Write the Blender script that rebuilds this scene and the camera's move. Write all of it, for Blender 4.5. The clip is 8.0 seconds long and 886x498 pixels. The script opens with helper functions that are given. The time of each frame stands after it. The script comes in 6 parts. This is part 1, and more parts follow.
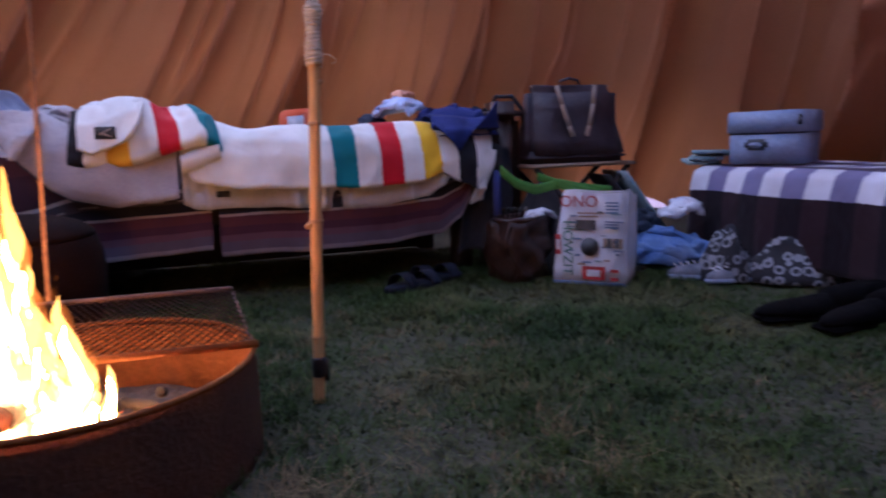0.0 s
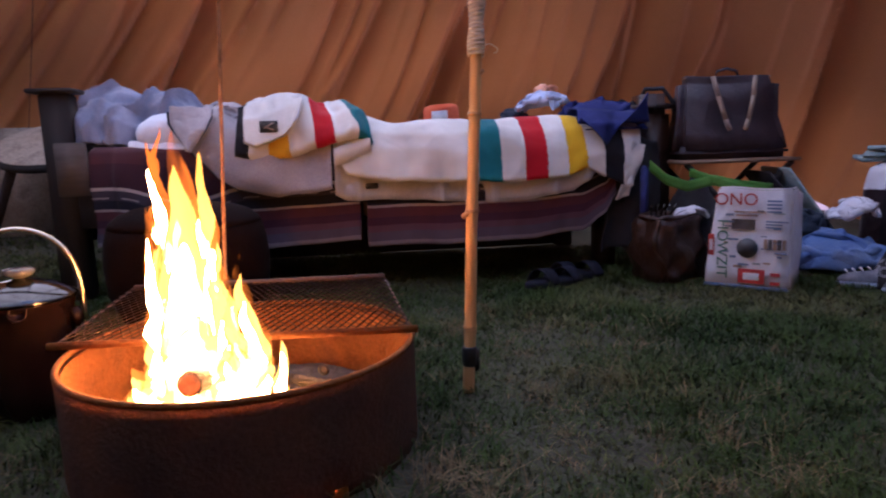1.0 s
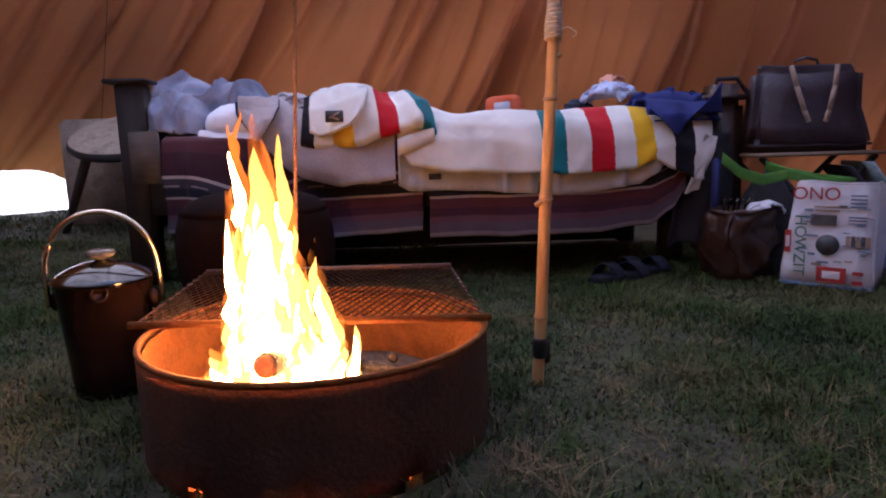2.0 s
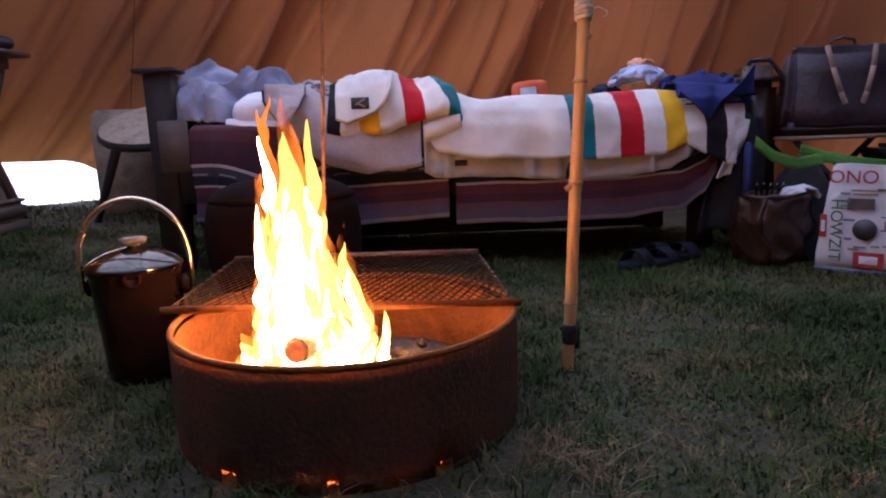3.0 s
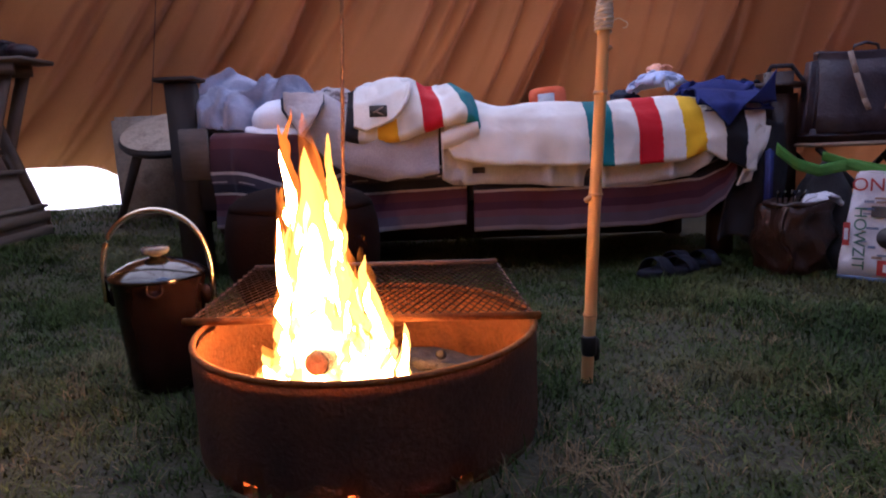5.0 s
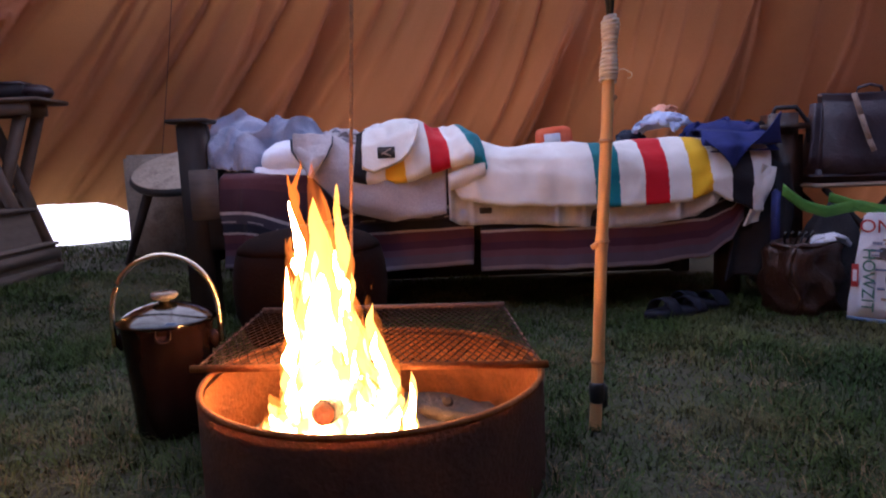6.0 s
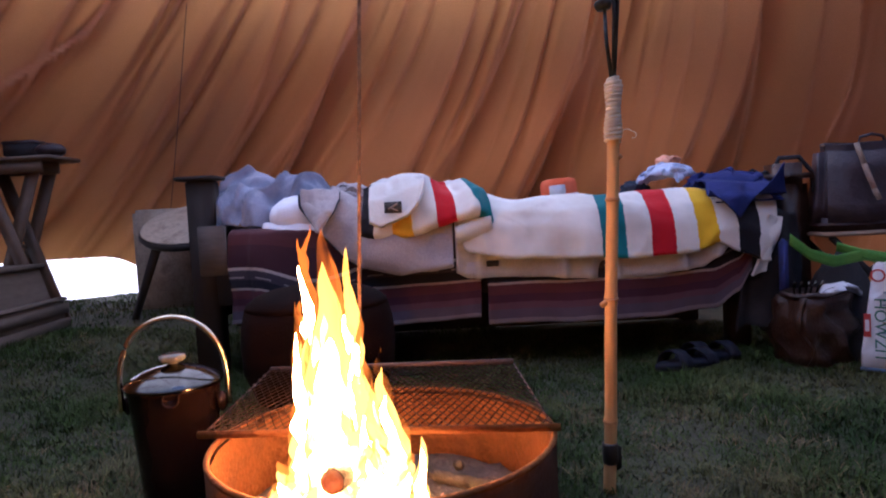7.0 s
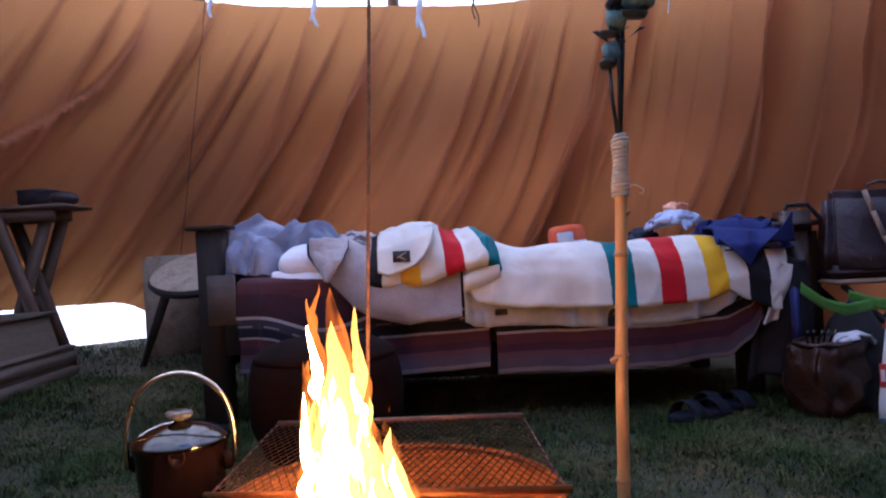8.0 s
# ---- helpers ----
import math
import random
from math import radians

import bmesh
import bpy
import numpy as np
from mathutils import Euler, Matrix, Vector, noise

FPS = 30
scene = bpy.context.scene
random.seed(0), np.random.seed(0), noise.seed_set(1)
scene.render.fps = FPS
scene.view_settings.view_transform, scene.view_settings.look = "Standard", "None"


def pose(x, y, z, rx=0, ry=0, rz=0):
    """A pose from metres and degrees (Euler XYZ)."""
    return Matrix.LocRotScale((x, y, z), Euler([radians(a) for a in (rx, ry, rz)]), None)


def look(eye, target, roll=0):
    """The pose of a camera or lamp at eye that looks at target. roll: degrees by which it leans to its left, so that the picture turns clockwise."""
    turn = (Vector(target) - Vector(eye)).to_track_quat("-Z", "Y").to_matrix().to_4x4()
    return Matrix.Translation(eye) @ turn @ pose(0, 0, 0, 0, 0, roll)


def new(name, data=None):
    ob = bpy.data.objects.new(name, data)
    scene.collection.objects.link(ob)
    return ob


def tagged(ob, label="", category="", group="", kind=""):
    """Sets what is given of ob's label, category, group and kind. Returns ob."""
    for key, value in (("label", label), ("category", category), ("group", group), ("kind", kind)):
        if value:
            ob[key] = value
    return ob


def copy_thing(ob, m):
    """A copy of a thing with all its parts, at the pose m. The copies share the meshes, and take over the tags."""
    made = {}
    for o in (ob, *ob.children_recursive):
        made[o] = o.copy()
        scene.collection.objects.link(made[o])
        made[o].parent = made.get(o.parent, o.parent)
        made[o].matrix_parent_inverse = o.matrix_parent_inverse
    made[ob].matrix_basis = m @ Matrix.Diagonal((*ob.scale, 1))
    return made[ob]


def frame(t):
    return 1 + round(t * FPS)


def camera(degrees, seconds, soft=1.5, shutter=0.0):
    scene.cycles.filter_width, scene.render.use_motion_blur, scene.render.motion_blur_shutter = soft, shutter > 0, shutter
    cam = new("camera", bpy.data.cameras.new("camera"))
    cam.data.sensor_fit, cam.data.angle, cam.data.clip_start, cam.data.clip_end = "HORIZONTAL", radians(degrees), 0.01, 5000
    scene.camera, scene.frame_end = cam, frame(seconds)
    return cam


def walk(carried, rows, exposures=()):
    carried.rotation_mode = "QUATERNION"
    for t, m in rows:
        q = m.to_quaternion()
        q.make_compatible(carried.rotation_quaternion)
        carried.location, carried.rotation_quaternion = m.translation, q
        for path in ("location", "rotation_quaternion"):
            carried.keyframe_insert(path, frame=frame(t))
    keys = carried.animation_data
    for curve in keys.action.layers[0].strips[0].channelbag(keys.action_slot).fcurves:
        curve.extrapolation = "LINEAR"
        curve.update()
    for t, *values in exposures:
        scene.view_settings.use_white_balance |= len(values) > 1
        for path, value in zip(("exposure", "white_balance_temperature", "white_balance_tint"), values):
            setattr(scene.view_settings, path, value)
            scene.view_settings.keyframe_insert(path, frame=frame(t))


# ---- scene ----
PATH = [
    (0, (0.291, 0.015, 0.54), (0.886, 1.897, 0.218), -2.1),
    (0.5, (0.252, 0.036, 0.533), (0.622, 1.978, 0.233), -2.0),
    (1, (0.228, 0.04, 0.525), (0.46, 2.002, 0.212), -2.0),
    (1.5, (0.2, 0.05, 0.515), (0.331, 2.021, 0.202), -1.5),
    (2, (0.184, 0.063, 0.506), (0.266, 2.036, 0.187), -1.7),
    (3.5, (0.174, 0.072, 0.497), (0.157, 2.038, 0.13), -2.3),
    (4, (0.173, 0.075, 0.497), (0.145, 2.039, 0.12), -2.2),
    (5.5, (0.167, 0.071, 0.533), (0.122, 2.048, 0.231), -2.5),
    (6, (0.169, 0.071, 0.547), (0.113, 2.055, 0.301), -2.4),
    (6.5, (0.167, 0.071, 0.562), (0.104, 2.063, 0.392), -2.6),
    (7, (0.165, 0.073, 0.576), (0.098, 2.069, 0.468), -3.1),
    (7.5, (0.166, 0.073, 0.592), (0.088, 2.071, 0.541), -3.5),
    (8, (0.165, 0.073, 0.607), (0.081, 2.071, 0.622), -3.3),
]
cam = camera(67.8, 8.0, 2.0, 0.5)
walk(cam, [(t, look(eye, target, roll)) for t, eye, target, roll in PATH],
     [(0.0, 1.70, 5100, 36), (1.0, 1.72, 5600, 35), (6.5, 1.74, 5400, 33), (8.0, 1.74, 5050, 28)])

# ---- world and light ----
world = bpy.data.worlds.new("sky_world")
scene.world = world
world.use_nodes = True
wn = world.node_tree.nodes
sky = wn.new("ShaderNodeTexSky")
sky.sky_type = "NISHITA"
sky.sun_disc = False
sky.sun_elevation = radians(38)
sky.sun_rotation = radians(-20)
world.node_tree.links.new(sky.outputs[0], wn["Background"].inputs[0])
wn["Background"].inputs[1].default_value = 0.21
sun_data = bpy.data.lights.new("sun", "SUN")
sun_data.energy = 3.2
sun_data.angle = radians(3)
sun_data.color = (1.0, 0.95, 0.87)
sun = new("sun", sun_data)
sun.matrix_world = look((-1.86, 5.12, 4.26), (0, 0, 0))


# ---- materials ----
def ramp(nodes, stops, mode="LINEAR"):
    r = nodes.new("ShaderNodeValToRGB")
    r.color_ramp.interpolation = mode
    while len(r.color_ramp.elements) < len(stops):
        r.color_ramp.elements.new(0.5)
    for e, (p, c) in zip(r.color_ramp.elements, stops):
        e.position = p
        e.color = (*c, 1)
    return r


def creases(n, l, tc, bump_node, depth):
    """Soft creases of cloth: a warped, ridged relief under the weave."""
    w = n.new("ShaderNodeTexNoise")
    w.inputs["Scale"].default_value = 7
    w.inputs["Detail"].default_value = 1.5
    w.inputs["Distortion"].default_value = 0.5
    l.new(tc.outputs["Object"], w.inputs[0])
    a = n.new("ShaderNodeMath")
    a.operation = "SUBTRACT"
    a.inputs[1].default_value = 0.5
    l.new(w.outputs[0], a.inputs[0])
    c = n.new("ShaderNodeMath")
    c.operation = "ABSOLUTE"
    l.new(a.outputs[0], c.inputs[0])
    big = n.new("ShaderNodeBump")
    big.invert = True
    big.inputs["Strength"].default_value = depth
    big.inputs["Distance"].default_value = 0.05
    l.new(c.outputs[0], big.inputs["Height"])
    l.new(big.outputs[0], bump_node.inputs["Normal"])


def surface(name, c1, c2, scale=8.0, rough=0.8, metal=0.0, bump=0.2, grain=60.0, stretch=(1, 1, 1), third=None, spec=0.5,
            translucent=0.0, random_amount=0.0, sheen=0.0, detail=6.0, wrinkle=0.0, glow=None):
    """Two-scale procedural surface: broad patches of c1 and c2, fine grain in colour and relief."""
    m = bpy.data.materials.new(name)
    m.use_nodes = True
    n, l = m.node_tree.nodes, m.node_tree.links
    b = n["Principled BSDF"]
    tc = n.new("ShaderNodeTexCoord")
    mp = n.new("ShaderNodeMapping")
    mp.inputs["Scale"].default_value = stretch
    l.new(tc.outputs["Object"], mp.inputs[0])
    big = n.new("ShaderNodeTexNoise")
    big.inputs["Scale"].default_value = scale
    big.inputs["Detail"].default_value = detail
    fine = n.new("ShaderNodeTexNoise")
    fine.inputs["Scale"].default_value = grain
    fine.inputs["Detail"].default_value = 4
    l.new(mp.outputs[0], big.inputs[0])
    l.new(mp.outputs[0], fine.inputs[0])
    stops = [(0.32, c1), (0.68, c2)] if third is None else [(0.3, c1), (0.5, c2), (0.68, third)]
    r = ramp(n, stops)
    l.new(big.outputs[0], r.inputs[0])
    mix = n.new("ShaderNodeMixRGB")
    mix.blend_type = "OVERLAY"
    mix.inputs[0].default_value = 0.35
    l.new(r.outputs[0], mix.inputs[1])
    l.new(fine.outputs[0], mix.inputs[2])
    col = mix.outputs[0]
    if random_amount:
        oi = n.new("ShaderNodeNewGeometry")
        hs = n.new("ShaderNodeHueSaturation")
        mr = n.new("ShaderNodeMapRange")
        mr.inputs[3].default_value = 1 - random_amount
        mr.inputs[4].default_value = 1 + random_amount
        l.new(oi.outputs["Random Per Island"], mr.inputs[0])
        l.new(mr.outputs[0], hs.inputs["Value"])
        l.new(col, hs.inputs["Color"])
        col = hs.outputs[0]
    l.new(col, b.inputs["Base Color"])
    b.inputs["Roughness"].default_value = rough
    b.inputs["Metallic"].default_value = metal
    b.inputs["Specular IOR Level"].default_value = spec
    if sheen:
        b.inputs["Sheen Weight"].default_value = sheen
    if bump:
        bp = n.new("ShaderNodeBump")
        bp.inputs["Strength"].default_value = bump
        bp.inputs["Distance"].default_value = 0.01
        l.new(fine.outputs[0], bp.inputs["Height"])
        if wrinkle:
            creases(n, l, tc, bp, wrinkle)
        l.new(bp.outputs[0], b.inputs["Normal"])
    if translucent:
        tr = n.new("ShaderNodeBsdfTranslucent")
        if glow is None:
            l.new(col, tr.inputs[0])
        else:
            tr.inputs[0].default_value = (*glow, 1)
        ms = n.new("ShaderNodeMixShader")
        ms.inputs[0].default_value = translucent
        l.new(b.outputs[0], ms.inputs[1])
        l.new(tr.outputs[0], ms.inputs[2])
        l.new(ms.outputs[0], n["Material Output"].inputs[0])
    return m


def striped(name, stops, axis="U", weave=220.0, rough=0.95, dashes=None, fuzz=0.012):
    """Woven cloth whose stripes follow the cloth's own length (U) or width (V)."""
    m = bpy.data.materials.new(name)
    m.use_nodes = True
    n, l = m.node_tree.nodes, m.node_tree.links
    b = n["Principled BSDF"]
    tc = n.new("ShaderNodeTexCoord")
    sp = n.new("ShaderNodeSeparateXYZ")
    l.new(tc.outputs["UV"], sp.inputs[0])
    nz = n.new("ShaderNodeTexNoise")
    nz.inputs["Scale"].default_value = 60
    nz.inputs["Detail"].default_value = 5
    l.new(tc.outputs["Object"], nz.inputs[0])
    sub = n.new("ShaderNodeMath")
    sub.operation = "MULTIPLY_ADD"
    sub.inputs[1].default_value = fuzz
    l.new(nz.outputs[0], sub.inputs[0])
    l.new(sp.outputs[0 if axis == "U" else 1], sub.inputs[2])
    r = ramp(n, stops, "CONSTANT")
    l.new(sub.outputs[0], r.inputs[0])
    col = r.outputs[0]
    if dashes:
        lo, hi, rep, colour = dashes
        def cmp(op, a, v):
            q = n.new("ShaderNodeMath")
            q.operation = op
            l.new(a, q.inputs[0])
            q.inputs[1].default_value = v
            return q.outputs[0]
        a = cmp("GREATER_THAN", sub.outputs[0], lo)
        c = cmp("LESS_THAN", sub.outputs[0], hi)
        k = cmp("MULTIPLY", sp.outputs[0 if axis == "V" else 1], rep)
        k = cmp("FRACT", k, 0)
        k = cmp("LESS_THAN", k, 0.55)
        q = n.new("ShaderNodeMath")
        q.operation = "MULTIPLY"
        l.new(a, q.inputs[0])
        l.new(c, q.inputs[1])
        q2 = n.new("ShaderNodeMath")
        q2.operation = "MULTIPLY"
        l.new(q.outputs[0], q2.inputs[0])
        l.new(k, q2.inputs[1])
        mx = n.new("ShaderNodeMixRGB")
        l.new(q2.outputs[0], mx.inputs[0])
        l.new(col, mx.inputs[1])
        mx.inputs[2].default_value = (*colour, 1)
        col = mx.outputs[0]
    soil = n.new("ShaderNodeTexNoise")
    soil.inputs["Scale"].default_value = 7
    soil.inputs["Detail"].default_value = 8
    l.new(tc.outputs["Object"], soil.inputs[0])
    sr = ramp(n, [(0.35, (0.82, 0.8, 0.78)), (0.6, (1, 1, 1))])
    l.new(soil.outputs[0], sr.inputs[0])
    ml = n.new("ShaderNodeMixRGB")
    ml.blend_type = "MULTIPLY"
    ml.inputs[0].default_value = 1
    l.new(col, ml.inputs[1])
    l.new(sr.outputs[0], ml.inputs[2])
    l.new(ml.outputs[0], b.inputs["Base Color"])
    b.inputs["Roughness"].default_value = rough
    b.inputs["Specular IOR Level"].default_value = 0.13
    b.inputs["Sheen Weight"].default_value = 0.13
    wv = n.new("ShaderNodeTexNoise")
    wv.inputs["Scale"].default_value = weave
    l.new(tc.outputs["Object"], wv.inputs[0])
    bp = n.new("ShaderNodeBump")
    bp.inputs["Strength"].default_value = 0.35
    bp.inputs["Distance"].default_value = 0.004
    l.new(wv.outputs[0], bp.inputs["Height"])
    creases(n, l, tc, bp, 0.25)
    l.new(bp.outputs[0], b.inputs["Normal"])
    return m


def flame_material(name, low, high, strength, opacity, scale, z0, z1):
    """Glowing gas: colour and density change with height, torn by noise."""
    m = bpy.data.materials.new(name)
    m.use_nodes = True
    n, l = m.node_tree.nodes, m.node_tree.links
    n.remove(n["Principled BSDF"])
    tc = n.new("ShaderNodeTexCoord")
    sp = n.new("ShaderNodeSeparateXYZ")
    l.new(tc.outputs["Object"], sp.inputs[0])
    mr = n.new("ShaderNodeMapRange")
    mr.inputs[1].default_value = z0
    mr.inputs[2].default_value = z1
    l.new(sp.outputs[2], mr.inputs[0])
    r = ramp(n, [(0.0, low), (1.0, high)])
    l.new(mr.outputs[0], r.inputs[0])
    em = n.new("ShaderNodeEmission")
    em.inputs[1].default_value = strength
    l.new(r.outputs[0], em.inputs[0])
    mp = n.new("ShaderNodeMapping")
    mp.inputs["Scale"].default_value = (1, 1, 0.28)
    l.new(tc.outputs["Object"], mp.inputs[0])
    nz = n.new("ShaderNodeTexNoise")
    nz.inputs["Scale"].default_value = scale
    nz.inputs["Detail"].default_value = 3
    l.new(mp.outputs[0], nz.inputs[0])
    a = n.new("ShaderNodeMath")
    a.operation = "MULTIPLY_ADD"
    a.inputs[1].default_value = 2.4
    a.inputs[2].default_value = opacity - 1.2
    a.use_clamp = True
    l.new(nz.outputs[0], a.inputs[0])
    tr = n.new("ShaderNodeBsdfTransparent")
    ms = n.new("ShaderNodeMixShader")
    l.new(a.outputs[0], ms.inputs[0])
    l.new(tr.outputs[0], ms.inputs[1])
    l.new(em.outputs[0], ms.inputs[2])
    l.new(ms.outputs[0], n["Material Output"].inputs[0])
    return m


def ember_material():
    m = bpy.data.materials.new("embers")
    m.use_nodes = True
    n, l = m.node_tree.nodes, m.node_tree.links
    b = n["Principled BSDF"]
    tc = n.new("ShaderNodeTexCoord")
    nz = n.new("ShaderNodeTexNoise")
    nz.inputs["Scale"].default_value = 38
    nz.inputs["Detail"].default_value = 5
    l.new(tc.outputs["Object"], nz.inputs[0])
    r = ramp(n, [(0.5, (0, 0, 0)), (0.62, (0.9, 0.12, 0.01)), (0.75, (1.0, 0.45, 0.1))])
    l.new(nz.outputs[0], r.inputs[0])
    r2 = ramp(n, [(0.3, (0.03, 0.025, 0.02)), (0.6, (0.16, 0.13, 0.11))])
    l.new(nz.outputs[0], r2.inputs[0])
    l.new(r2.outputs[0], b.inputs["Base Color"])
    l.new(r.outputs[0], b.inputs["Emission Color"])
    b.inputs["Emission Strength"].default_value = 2.5
    b.inputs["Roughness"].default_value = 1
    return m


